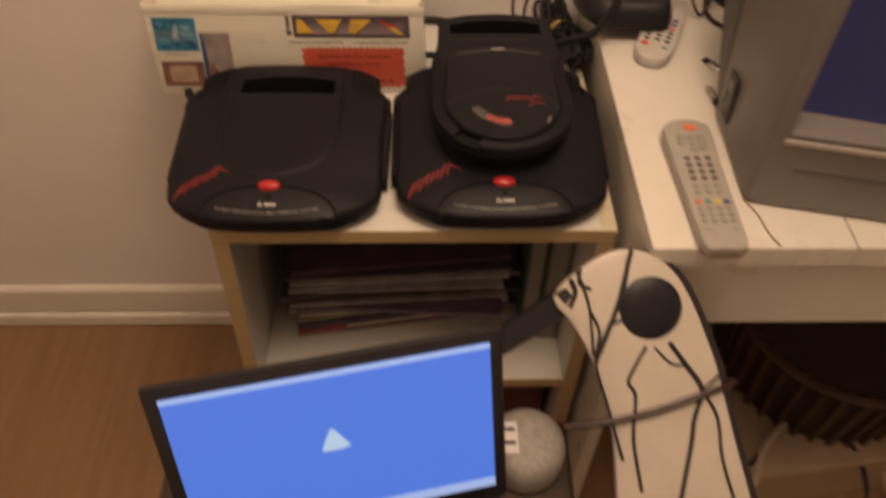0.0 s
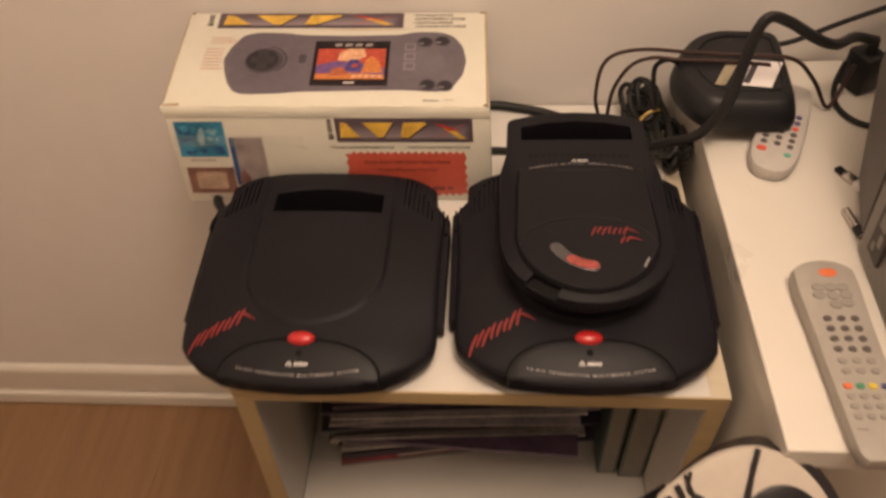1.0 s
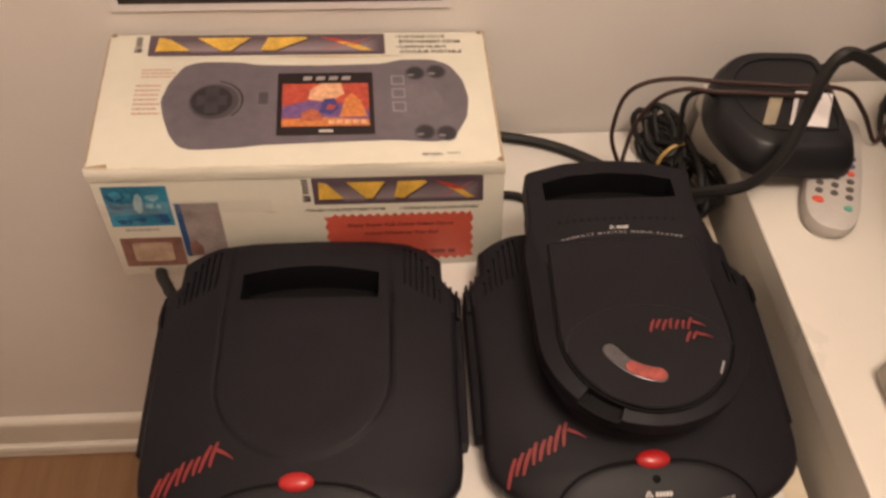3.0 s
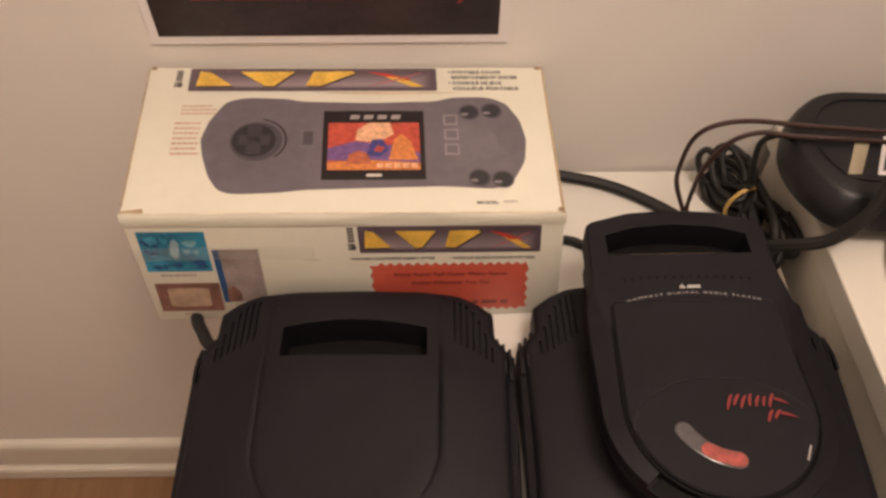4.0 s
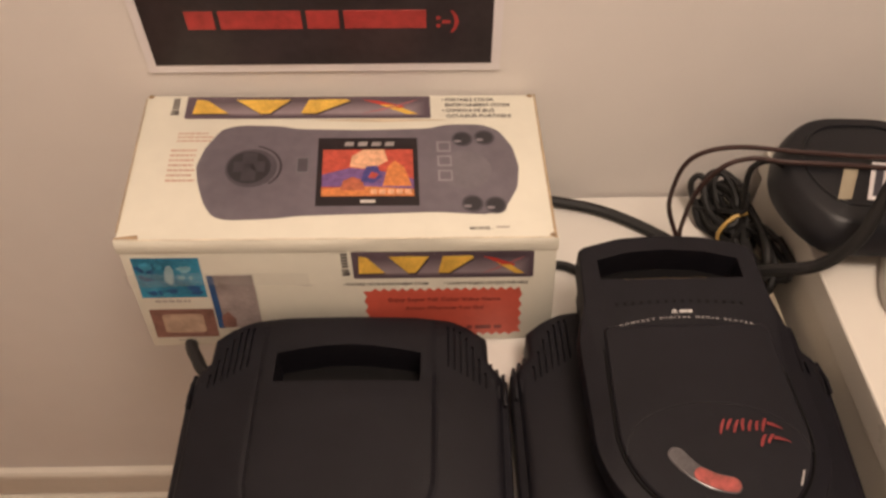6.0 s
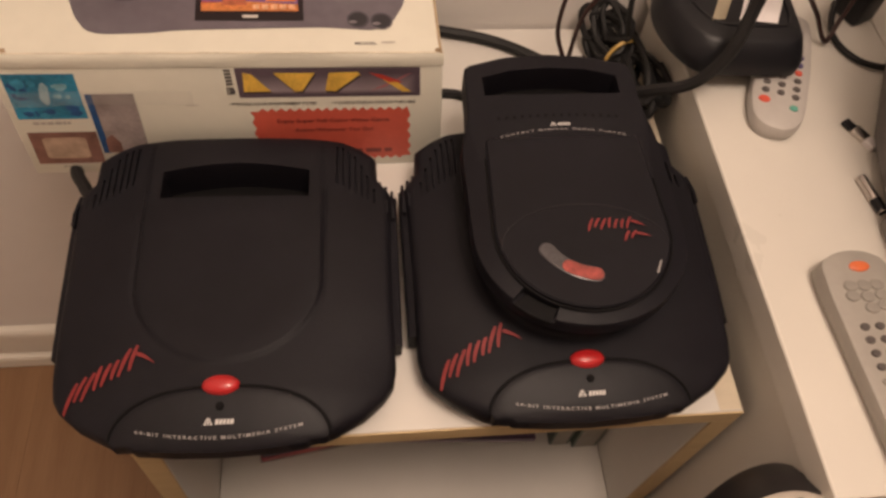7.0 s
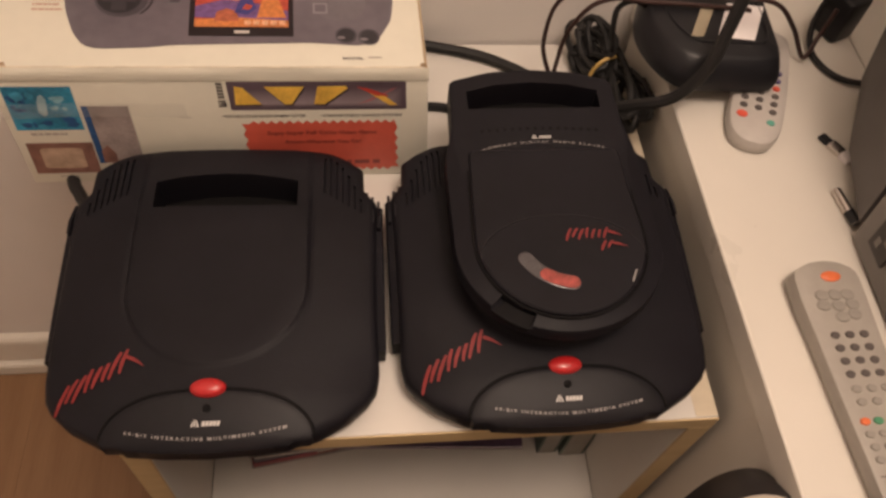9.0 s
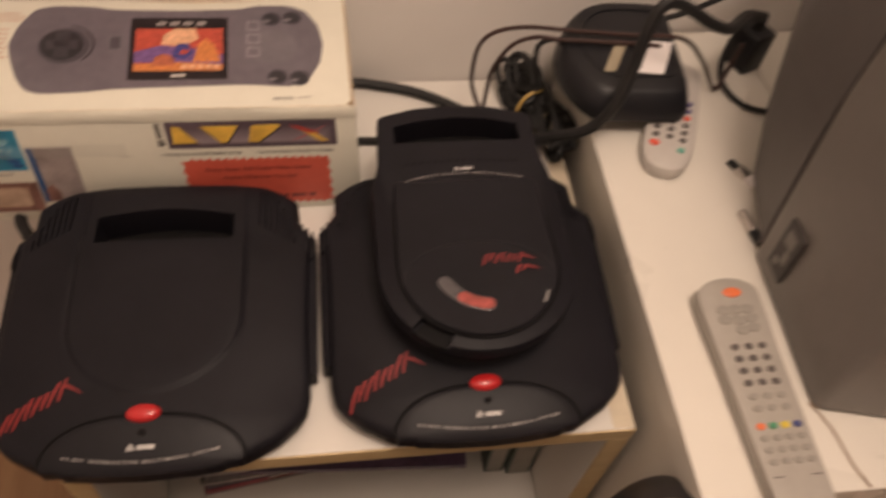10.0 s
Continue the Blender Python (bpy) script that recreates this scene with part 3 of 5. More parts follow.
def game_box():
    bx = thing("handheld_box", pose(0, 0, 0), "white cardboard box for a handheld game, printed and worn at corners", "cardboard box")
    q = CORNERS
    bm = bmesh.new()
    vs = {k + str(i): bm.verts.new(q[k][i]) for k in q for i in (0, 1)}
    for f in ("fl0 fr0 fr1 fl1", "fr0 br0 br1 fr1", "br0 bl0 bl1 br1", "bl0 fl0 fl1 bl1", "fl1 fr1 br1 bl1", "fl0 bl0 br0 fr0"):
        bm.faces.new([vs[k] for k in f.split()])
    bmesh.ops.bevel(bm, geom=bm.edges[:], offset=0.0018, segments=2, profile=0.5, affect="EDGES")
    body = part("carton", bm, CARD, bx, smooth=True)
    flap = bmesh.new()
    rows = []
    for k in range(25):
        u = -0.002 + 1.004 * k / 24
        w = 0.0004 * math.sin(7 * u) + 0.0005 * math.sin(17 * u)
        rows.append([FRONT(u, 0.905 + w * 8, -0.001), FRONT(u, 0.905 + w * 8, 0.0007 + w * 0.5), FRONT(u, 0.945, 0.0011 + w), FRONT(u, 0.985, 0.0007 + w), FRONT(u, 1.001, -0.0004), FRONT(u, 1.0, -0.003)])
    loft(rows, bm=flap)
    part("front_flap", flap, CARD, body, "folded upper flap with soft worn edge", smooth=True)
    E0, E1 = 0.0004, 0.0007
    inks = {}

    def ink(key, col, var=0.15, rough=0.4, sc=60):
        if key not in inks:
            inks[key] = mat("print_" + key, col, rough, var=var, scale=sc)
        return inks[key]

    def patch(name, face, pts, key, col, h=E0, label="", var=0.15, sc=60, parent=body):
        return part(name, sheet(pts, face, h), ink(key, col, var, sc=sc), parent, label)

    def rrect(u0, v0, u1, v1, r=0.006, k=2.0):
        return rounded([(u0, v0), (u1, v0), (u1, v1), (u0, v1)], r, 4)

    def brand_panel(face, u0, v0, u1, v1):
        """The wide dark panel with yellow and red block shapes."""
        pnl = patch("brand_panel", face, rrect(u0, v0, u1, v1, 0.008), "plum", (0.105, 0.075, 0.095), E0, "dark plum panel with yellow and red wedge shapes", 0.25, 9)
        du, dv = u1 - u0, v1 - v0
        f = lambda a, b, e: face(u0 + du * a, v0 + dv * b, e)
        for k in range(7):
            t = k / 6
            part("tone_band", sheet(rect(0.025 + 0.012 * k, 0.10 + 0.02 * k, 0.975 - 0.012 * k, 0.76 - 0.075 * k), f, E0 + 0.00004 * (k + 1)), ink("tone" + str(k), (0.12 + 0.17 * t, 0.09 + 0.145 * t, 0.11 + 0.15 * t), 0.15, sc=20), pnl)
        gold = ink("yellow", (0.78, 0.47, 0.08), 0.35)
        wedges = (([(0.040, 0.86), (0.085, 0.80), (0.175, 0.22), (0.030, 0.20)], 0), ([(0.200, 0.84), (0.425, 0.84), (0.345, 0.22), (0.305, 0.20)], 0), ([(0.470, 0.22), (0.530, 0.20), (0.670, 0.78), (0.655, 0.86), (0.50, 0.84)], 0))
        for q, _ in wedges:
            part("yellow_wedge", sheet([(a + 0.006, b - 0.06) for a, b in q], f, E1), ink("wedge_shade", (0.045, 0.03, 0.035)), pnl)
            part("yellow_wedge", sheet(q, f, E1 + 0.0001), gold, pnl, "yellow slanted wedge")
        for q, m in (([(0.715, 0.84), (0.79, 0.76), (0.90, 0.50), (0.86, 0.40)], "red"), ([(0.715, 0.18), (0.80, 0.34), (0.92, 0.70), (0.955, 0.84)], "mauve_red"), ([(0.79, 0.60), (0.86, 0.56), (0.95, 0.16), (0.90, 0.16)], "yellow")):
            part("crossing_wedge", sheet(q, f, E1 + 0.0002), ink(m, {"red": (0.50, 0.05, 0.035), "mauve_red": (0.42, 0.12, 0.13), "yellow": (0.80, 0.50, 0.08)}[m]), pnl, "red and yellow crossing wedges")
        return pnl

    def small_mark(face, u, v, w, h):
        f = lambda a, b, e: face(u + w * a, v + h * b, e)
        bm = bmesh.new()
        for s in ([(0, 0.1), (0.9, 0.1), (0.9, 0.2), (0, 0.14)], [(0.0, 0.2), (1, 0.17), (1, 0.24), (0, 0.24)], [(0, 0.3), (0.9, 0.24), (0.9, 0.34), (0, 0.34)], *[rect(0.12, 0.42 + 0.115 * k, 0.88, 0.495 + 0.115 * k) for k in range(5)]):
            sheet(s, f, E0, bm)
        part("maker_mark", bm, ink("dark", (0.10, 0.09, 0.09)), body, "small dark printed mark")

    def lines(face, u0, v0, u1, v1, n, key="ink_grey", col=(0.42, 0.38, 0.34), fill=0.55, seed=3):
        bm, rnd = bmesh.new(), random.Random(seed)
        for i in range(n):
            a, b = v1 - (v1 - v0) * (i + fill) / n, v1 - (v1 - v0) * i / n
            x, end = u0, u0 + (u1 - u0) * rnd.uniform(0.75, 1.0)
            while x < end:
                w = (u1 - u0) * rnd.uniform(0.06, 0.2)
                sheet(rect(x, a, min(x + w, end), b), face, E0, bm)
                x += w + (u1 - u0) * 0.025
        part("text_block", bm, ink(key, col), body, "lines of small print")

    # upper face
    brand_panel(LID, 0.105, 0.815, 0.725, 0.985)
    small_mark(LID, 0.068, 0.83, 0.022, 0.145)
    T = lambda s, u, v, size, w, face, sq: lettering("printed_line", s, size, lambda a, b, e: face(u + a, v + b * sq, e), ink("dark", (0.10, 0.09, 0.09)), body, w, "dark small print", E0, "LEFT")
    for k, s in enumerate(("\u2022 PORTABLE COLOR", "  ENTERTAINMENT SYSTEM", "\u2022 CONSOLE DE JEUX", "  COULEUR PORTABLE")):
        T(s, 0.755, 0.945 - 0.042 * k, 0.018, 0.135 if k % 2 == 0 else 0.165, LID, 1.9)
    lines(LID, 0.098, 0.63, 0.19, 0.71, 3, "print_rust", (0.55, 0.36, 0.27), 0.38)
    lines(LID, 0.088, 0.35, 0.165, 0.59, 7, "print_rust", (0.55, 0.36, 0.27), 0.38, seed=8)
    T("MODEL", 0.80, 0.055, 0.016, 0.05, LID, 1.5)
    lines(LID, 0.862, 0.055, 0.90, 0.075, 1)
    grey = (0.148, 0.129, 0.150)
    hand = [(0.165, 0.36), (0.155, 0.47), (0.17, 0.60), (0.205, 0.735), (0.25, 0.765), (0.36, 0.755), (0.385, 0.735), (0.55, 0.725), (0.72, 0.735), (0.76, 0.765), (0.85, 0.765), (0.892, 0.72), (0.922, 0.60), (0.932, 0.46), (0.922, 0.32), (0.892, 0.20),
            (0.85, 0.145), (0.73, 0.165), (0.55, 0.155), (0.40, 0.145), (0.36, 0.13), (0.24, 0.12), (0.21, 0.145), (0.185, 0.23)]
    hp = patch("handheld_picture", LID, [tuple(p) for p in resample(rounded(hand, 0.02, 3), 110)], "slate", grey, E0, "printed picture of a grey handheld game", 0.22, 14)

    def disc(u, v, r, key, col, h, n=28, asp=2.1, name="picture_detail", lab=""):
        patch(name, LID, [(u + r * math.cos(2 * math.pi * k / n), v + r * asp * math.sin(2 * math.pi * k / n)) for k in range(n)], key, col, h, lab, parent=hp)
    disc(0.287, 0.458, 0.062, "pad_rim", (0.075, 0.068, 0.08), E1)
    disc(0.282, 0.462, 0.052, "pad", (0.030, 0.027, 0.032), E1 + 0.00015)
    for q in (rect(0.245, 0.43, 0.32, 0.50), rect(0.265, 0.37, 0.30, 0.56)):
        patch("picture_detail", LID, q, "pad_cross", (0.055, 0.05, 0.058), E1 + 0.0003, parent=hp)
    ring_arc = [(0.287 + 0.074 * math.cos(radians(a)), 0.462 + 0.150 * math.sin(radians(a))) for a in range(-50, 81, 10)] + [(0.287 + 0.069 * math.cos(radians(a)), 0.462 + 0.142 * math.sin(radians(a))) for a in range(80, -51, -10)]
    patch("picture_detail", LID, ring_arc, "pad", (0.030, 0.027, 0.032), E1 + 0.0001, parent=hp)
    patch("picture_detail", LID, rect(0.395, 0.42, 0.425, 0.53), "key_grey", (0.16, 0.15, 0.165), E1, parent=hp)
    patch("picture_detail", LID, rect(0.398, 0.43, 0.422, 0.52), "pad_rim", (0.075, 0.068, 0.08), E1 + 0.0002, parent=hp)
    for v in (0.36, 0.46, 0.56):
        patch("picture_detail", LID, rect(0.735, v, 0.77, v + 0.075), "key_pale", (0.27, 0.25, 0.265), E1 + 0.0004, parent=hp)
        patch("picture_detail", LID, rect(0.74, v + 0.012, 0.766, v + 0.063), "slate", grey, E1 + 0.0006, parent=hp)
    for u, v in ((0.80, 0.655), (0.855, 0.665), (0.812, 0.215), (0.866, 0.205)):
        disc(u, v, 0.026, "pad_rim", (0.075, 0.068, 0.08), E1)
        disc(u, v, 0.021, "pad", (0.030, 0.027, 0.032), E1 + 0.00015)
        patch("picture_detail", LID, [(u - 0.012 + 0.010 * math.cos(radians(a)), v - 0.018 + 0.010 * math.sin(radians(a))) for a in range(0, 360, 45)], "button_glint", (0.22, 0.20, 0.215), E1 + 0.0003, parent=hp)
    patch("picture_detail", LID, [(0.80 + 0.065 * math.cos(radians(a)), 0.44 + 0.13 * math.sin(radians(a))) for a in range(0, 360, 15)], "pale_slate", (0.165, 0.148, 0.165), E1, parent=hp)
    scr = patch("screen_picture", LID, rect(0.445, 0.205, 0.688, 0.665), "screen_black", (0.018, 0.014, 0.016), E1, "printed game screen picture with red sky", parent=hp)
    S = lambda a, b, e: LID(0.458 + 0.218 * a, 0.265 + 0.315 * b, e)
    for lay, (q, key, col) in enumerate((([(0, 0), (1, 0), (1, 1), (0, 1)], "sky", (0.50, 0.085, 0.055)), ([(0, 0.45), (0.3, 0.6), (0.75, 0.5), (1, 0.35), (1, 0.15), (0, 0.2)], "violet", (0.18, 0.10, 0.26)),
                        ([(0.3, 0.62), (0.32, 0.85), (0.45, 1), (0.68, 1), (0.72, 0.75), (0.6, 0.62), (0.45, 0.58)], "peach", (0.75, 0.42, 0.25)), ([(0, 0), (1, 0), (1, 0.14), (0.5, 0.2), (0, 0.16)], "ember", (0.62, 0.22, 0.07)),
                        ([(0.2, 0.12), (0.23, 0.32), (0.33, 0.4), (0.44, 0.34), (0.47, 0.12)], "rust", (0.45, 0.13, 0.07)), ([(0.66, 0.2), (0.72, 0.62), (0.8, 0.75), (0.9, 0.6), (0.98, 0.2)], "ember", (0.62, 0.22, 0.07)),
                        ([(0.42, 0.3), (0.48, 0.62), (0.6, 0.64), (0.66, 0.4), (0.56, 0.26)], "night_blue", (0.06, 0.06, 0.22)), ([(0.5, 0.38), (0.54, 0.5), (0.62, 0.46), (0.58, 0.36)], "sky", (0.55, 0.1, 0.05)))):
        part("picture_detail", sheet(q, S, E1 + 0.0002 + 0.00007 * lay), ink(key, col, 0.35, sc=220), hp)
    for k in range(5):
        part("picture_detail", sheet(rect(0.53 + 0.093 * k, 0.03, 0.60 + 0.093 * k, 0.13), S, E1 + 0.0009), ink("peach", (0.75, 0.42, 0.25)), hp)
    for k in range(4):
        part("picture_detail", sheet(rect(0.508 + 0.033 * k, 0.604, 0.530 + 0.033 * k, 0.634, 0.004), LID, E1 + 0.0004), ink("pale_print_dim", (0.34, 0.31, 0.30)), hp)
    part("picture_detail", sheet(rect(0.55, 0.222, 0.585, 0.24), LID, E1 + 0.0004), ink("pale_print", (0.6, 0.56, 0.52)), hp)
    patch("scuff", LID, [(0.42, 0.80), (0.60, 0.785), (0.78, 0.80), (0.60, 0.812)], "scuff_tan", (0.62, 0.52, 0.38), E0, "tan scuffed crease")

    for q, tone in (([(0.992, 0.0), (0.999, 0.0), (0.999, 1.0), (0.994, 1.0)], "edge_tan"), ([(0.0, 0.05), (0.004, 0.05), (0.003, 0.97), (0.0, 0.97)], "edge_tan"), ([(0.03, 0.003), (0.985, 0.003), (0.985, 0.010), (0.03, 0.008)], "edge_cream")):
        patch("worn_edge", LID, q, tone, (0.42, 0.32, 0.20) if tone == "edge_tan" else (0.66, 0.58, 0.44), E0, "rubbed card edge", 0.35, 90)
    for u, v in ((0.985, 0.985), (0.99, 0.02), (0.012, 0.985)):
        disc_pts = [(u + 0.009 * math.cos(2 * math.pi * k / 10) * (0.7 + 0.3 * (k % 2)), v + 0.014 * math.sin(2 * math.pi * k / 10)) for k in range(10)]
        patch("worn_corner", LID, [(min(0.999, a), min(0.999, b)) for a, b in disc_pts], "corner_brown", (0.30, 0.21, 0.12), E0 + 0.0001, "brown worn card corner", 0.4, 120)
    # front face
    brand_panel(FRONT, 0.525, 0.655, 0.947, 0.895)
    small_mark(FRONT, 0.498, 0.66, 0.02, 0.235)
    T("\u2022 PORTABLE COLOR ENTERTAINMENT SYSTEM", 0.498, 0.59, 0.02, 0.20, FRONT, 1.6)
    T("\u2022 CONSOLE DE JEUX COULEUR PORTABLE", 0.735, 0.59, 0.02, 0.20, FRONT, 1.6)
    burst = []
    rnd = random.Random(2)
    for side, n in ((0, 34), (1, 9), (2, 34), (3, 9)):
        for k in range(n):
            t, o = k / n, 0.0 if k % 2 else 1.0
            du, dv = 0.008 * o, 0.028 * o
            burst.append([(0.55 + 0.365 * t, 0.09 - dv), (0.915 + du, 0.09 + 0.44 * t), (0.915 - 0.365 * t, 0.53 + dv), (0.55 - du, 0.53 - 0.44 * t)][side])
    patch("red_burst_label", FRONT, burst, "coral", (0.56, 0.10, 0.065), E0, "jagged orange-red printed burst with dark words", 0.12, 30)
    dk = ink("burst_words", (0.16, 0.03, 0.025))
    for s, v, w in (("Enjoy Super Full Color Video Game", 0.43, 0.27), ("Action Wherever You Go!", 0.345, 0.19)):
        lettering("printed_line", s, 0.03, lambda a, b, e, v=v: FRONT(0.735 + a, v + b * 1.6, e), dk, body, w, "dark words on the burst", E1)
    lines(FRONT, 0.655, 0.205, 0.825, 0.250, 1, "burst_bars", (0.2, 0.035, 0.03), 0.9)
    lines(FRONT, 0.58, 0.125, 0.89, 0.168, 1, "burst_bars", (0.2, 0.035, 0.03), 0.9, seed=6)
    sea = patch("sea_picture", FRONT, rect(0.018, 0.50, 0.172, 0.86, 0.004), "sea", (0.03, 0.22, 0.36), E0, "blue sea picture", 0.6, 45)
    rs = random.Random(21)
    for k in range(26):
        u, v = 0.030 + 0.130 * rs.random(), 0.53 + 0.30 * rs.random()
        pale = u > 0.075 and v > 0.62
        key, col = (("foam", (0.20, 0.40, 0.48)), ("sea_mid", (0.05, 0.27, 0.42)), ("deep_sea", (0.02, 0.08, 0.22)))[(0 if k % 2 else 1) if pale else (2 if k % 3 else 1)]
        ru, rv = rs.uniform(0.005, 0.017), rs.uniform(0.012, 0.040)
        q = [(min(0.170, max(0.022, u + ru * rs.uniform(0.6, 1.2) * math.cos(radians(a)))), min(0.855, max(0.505, v + rv * rs.uniform(0.6, 1.2) * math.sin(radians(a))))) for a in range(0, 360, 36)]
        part("picture_detail", sheet(q, FRONT, E1 + 0.00001 * k), ink(key, col, 0.4, sc=120), sea)
    part("picture_detail", sheet([(0.085, 0.66), (0.090, 0.74), (0.098, 0.79), (0.106, 0.80), (0.112, 0.76), (0.108, 0.70), (0.104, 0.64), (0.095, 0.62)], FRONT, E1 + 0.0003), ink("spray", (0.27, 0.40, 0.45), 0.3, sc=150), sea)
    old = patch("old_map_picture", FRONT, rect(0.018, 0.10, 0.172, 0.385, 0.004), "umber", (0.20, 0.10, 0.08), E0, "brown antique picture", 0.5, 80)
    part("picture_detail", sheet(rounded([(0.045, 0.15), (0.145, 0.15), (0.148, 0.34), (0.048, 0.34)], 0.02, 3), FRONT, E1), ink("sepia", (0.42, 0.30, 0.22), 0.35, sc=120), old)
    tall = patch("photo_picture", FRONT, rect(0.178, 0.19, 0.285, 0.70, 0.004), "dusk_grey", (0.30, 0.25, 0.24), E0, "grey and pink tall photograph", 0.4, 50)
    part("picture_detail", sheet(rect(0.178, 0.19, 0.193, 0.70, 0.004), FRONT, E1), ink("deep_sea", (0.07, 0.1, 0.17)), tall)
    part("picture_detail", sheet([(0.19, 0.2), (0.192, 0.31), (0.21, 0.36), (0.225, 0.28), (0.222, 0.2)], FRONT, E1 + 0.0002), ink("umber", (0.2, 0.1, 0.08)), tall)
    lines(FRONT, 0.045, 0.435, 0.15, 0.475, 1)
    lines(FRONT, 0.07, 0.055, 0.12, 0.075, 1)
    lines(FRONT, 0.20, 0.14, 0.29, 0.16, 1)
    lines(FRONT, 0.40, 0.585, 0.435, 0.60, 1)
    part("torn_flap", sheet([(-0.002, 0.01), (0.055, 0.01), (0.05, 0.035), (0.0, 0.02)], LID, E1), ink("torn_brown", (0.40, 0.29, 0.18), 0.3), body, "brown torn card edge")
    part("tape_strip", sheet([(-0.004, 0.60), (0.19, 0.62), (0.42, 0.605), (0.42, 0.72), (0.19, 0.735), (-0.004, 0.715)], FRONT, E1 + 0.0006), TAPE, body, "strip of clear glossy tape")
    return bx


TAPE = mat("clear_tape", (0.8, 0.77, 0.7), 0.12)
TAPE.node_tree.nodes["Principled BSDF"].inputs["Alpha"].default_value = 0.10
game_box()

# ---- papers on the wall ----
PAPER = mat("white_paper", (0.80, 0.76, 0.76), 0.6, var=0.03, scale=12, bump=0.1, bump_scale=30)
NIGHT = mat("dark_photo_print", (0.030, 0.022, 0.024), 0.35, var=0.6, scale=16)
REDGLOWINK = mat("red_poster_print", (0.42, 0.045, 0.04), 0.45, var=0.3, scale=120)


def wall_paper(x, z, w, h, label, turn=0.0):
    p = thing("wall_poster", pose(x, -0.0015, z, 0, turn, 0), label, "poster")
    part("paper_sheet", brick(0, w, -0.0008, 0.0, 0, h), PAPER, p)
    return p


post = wall_paper(-0.0985, 0.8605, 0.289, 0.205, "dark landscape poster print with glowing red words and white border")
part("dark_print", brick(0.0075, 0.2815, -0.0014, -0.0009, 0.0075, 0.1975), NIGHT, post, "near-black photographic print")
x = 0.042
for w in (0.026, 0.068, 0.029, 0.068):
    part("red_word_bar", brick(x, x + w - 0.004, -0.0019, -0.0015, 0.041, 0.057, 0.0003, 1), REDGLOWINK, post, "red word set as a bar")
    x += w
lettering("smiley_print", ":-)", 0.02, lambda a, b, e: Vector((x + 0.003 + a, -0.0016 - e, 0.042 + b)), REDGLOWINK, post, 0.018, "red typed smiley", align="LEFT")
part("red_word_bar", brick(0.06, 0.23, -0.0019, -0.0015, 0.085, 0.115, 0.0003, 1), REDGLOWINK, post, "red word set as a bar")
second = wall_paper(-0.691, 0.728, 0.29, 0.205, "white paper sheet with a dark printed line", 0.8)
part("printed_line", brick(0.245, 0.277, -0.0014, -0.0009, 0.014, 0.022), mat("dark_print", (0.06, 0.05, 0.05), 0.5), second, "short dark printed line")

# ---- desk ----
DZ, DX, DY = 0.77, 0.442, -0.483
desk = thing("desk", pose(0, 0, 0), "white laminate desk with a drawer front under its top", "desk")
part("desktop", brick(DX, 0.636, DY, -0.003, DZ - 0.026, DZ, 0.0015, 2), DESKWHITE, desk)
part("desktop", brick(0.6375, 1.75, DY, -0.003, DZ - 0.026, DZ, 0.0015, 2), DESKWHITE, desk)
part("side_panel", brick(DX + 0.003, DX + 0.021, DY + 0.018, -0.012, 0, DZ - 0.0265, 0.001, 1), DESKWHITE, desk)
part("side_panel", brick(1.72, 1.738, DY + 0.018, -0.012, 0, DZ - 0.0265, 0.001, 1), DESKWHITE, desk)
part("rail", brick(DX + 0.0215, 1.7195, DY + 0.030, DY + 0.046, 0.722, DZ - 0.0265, 0.001, 1), DESKWHITE, desk)
part("drawer_front", brick(DX + 0.0035, 1.09, DY + 0.010, DY + 0.0275, 0.637, 0.734, 0.0015, 2), DESKWHITE, desk)
part("drawer_front", brick(1.093, 1.736, DY + 0.010, DY + 0.0275, 0.637, 0.734, 0.0015, 2), DESKWHITE, desk)
part("drawer_box", brick(DX + 0.03, 1.70, DY + 0.048, -0.05, 0.642, 0.72), DESKWHITE, desk)

# ---- television ----
TVGREY = mat("silver_tv_plastic", (0.175, 0.158, 0.148), 0.45, var=0.08, scale=15, bump=0.1, bump_scale=500)
TVBACK = mat("grey_tv_housing", (0.105, 0.095, 0.092), 0.55, var=0.10, scale=12, bump=0.15, bump_scale=420)
TVSLOT = mat("dark_grey_slot", (0.045, 0.04, 0.038), 0.6)
TVSCREEN = glowing("tv_screen_glass", (0.055, 0.07, 0.25), 0.19)


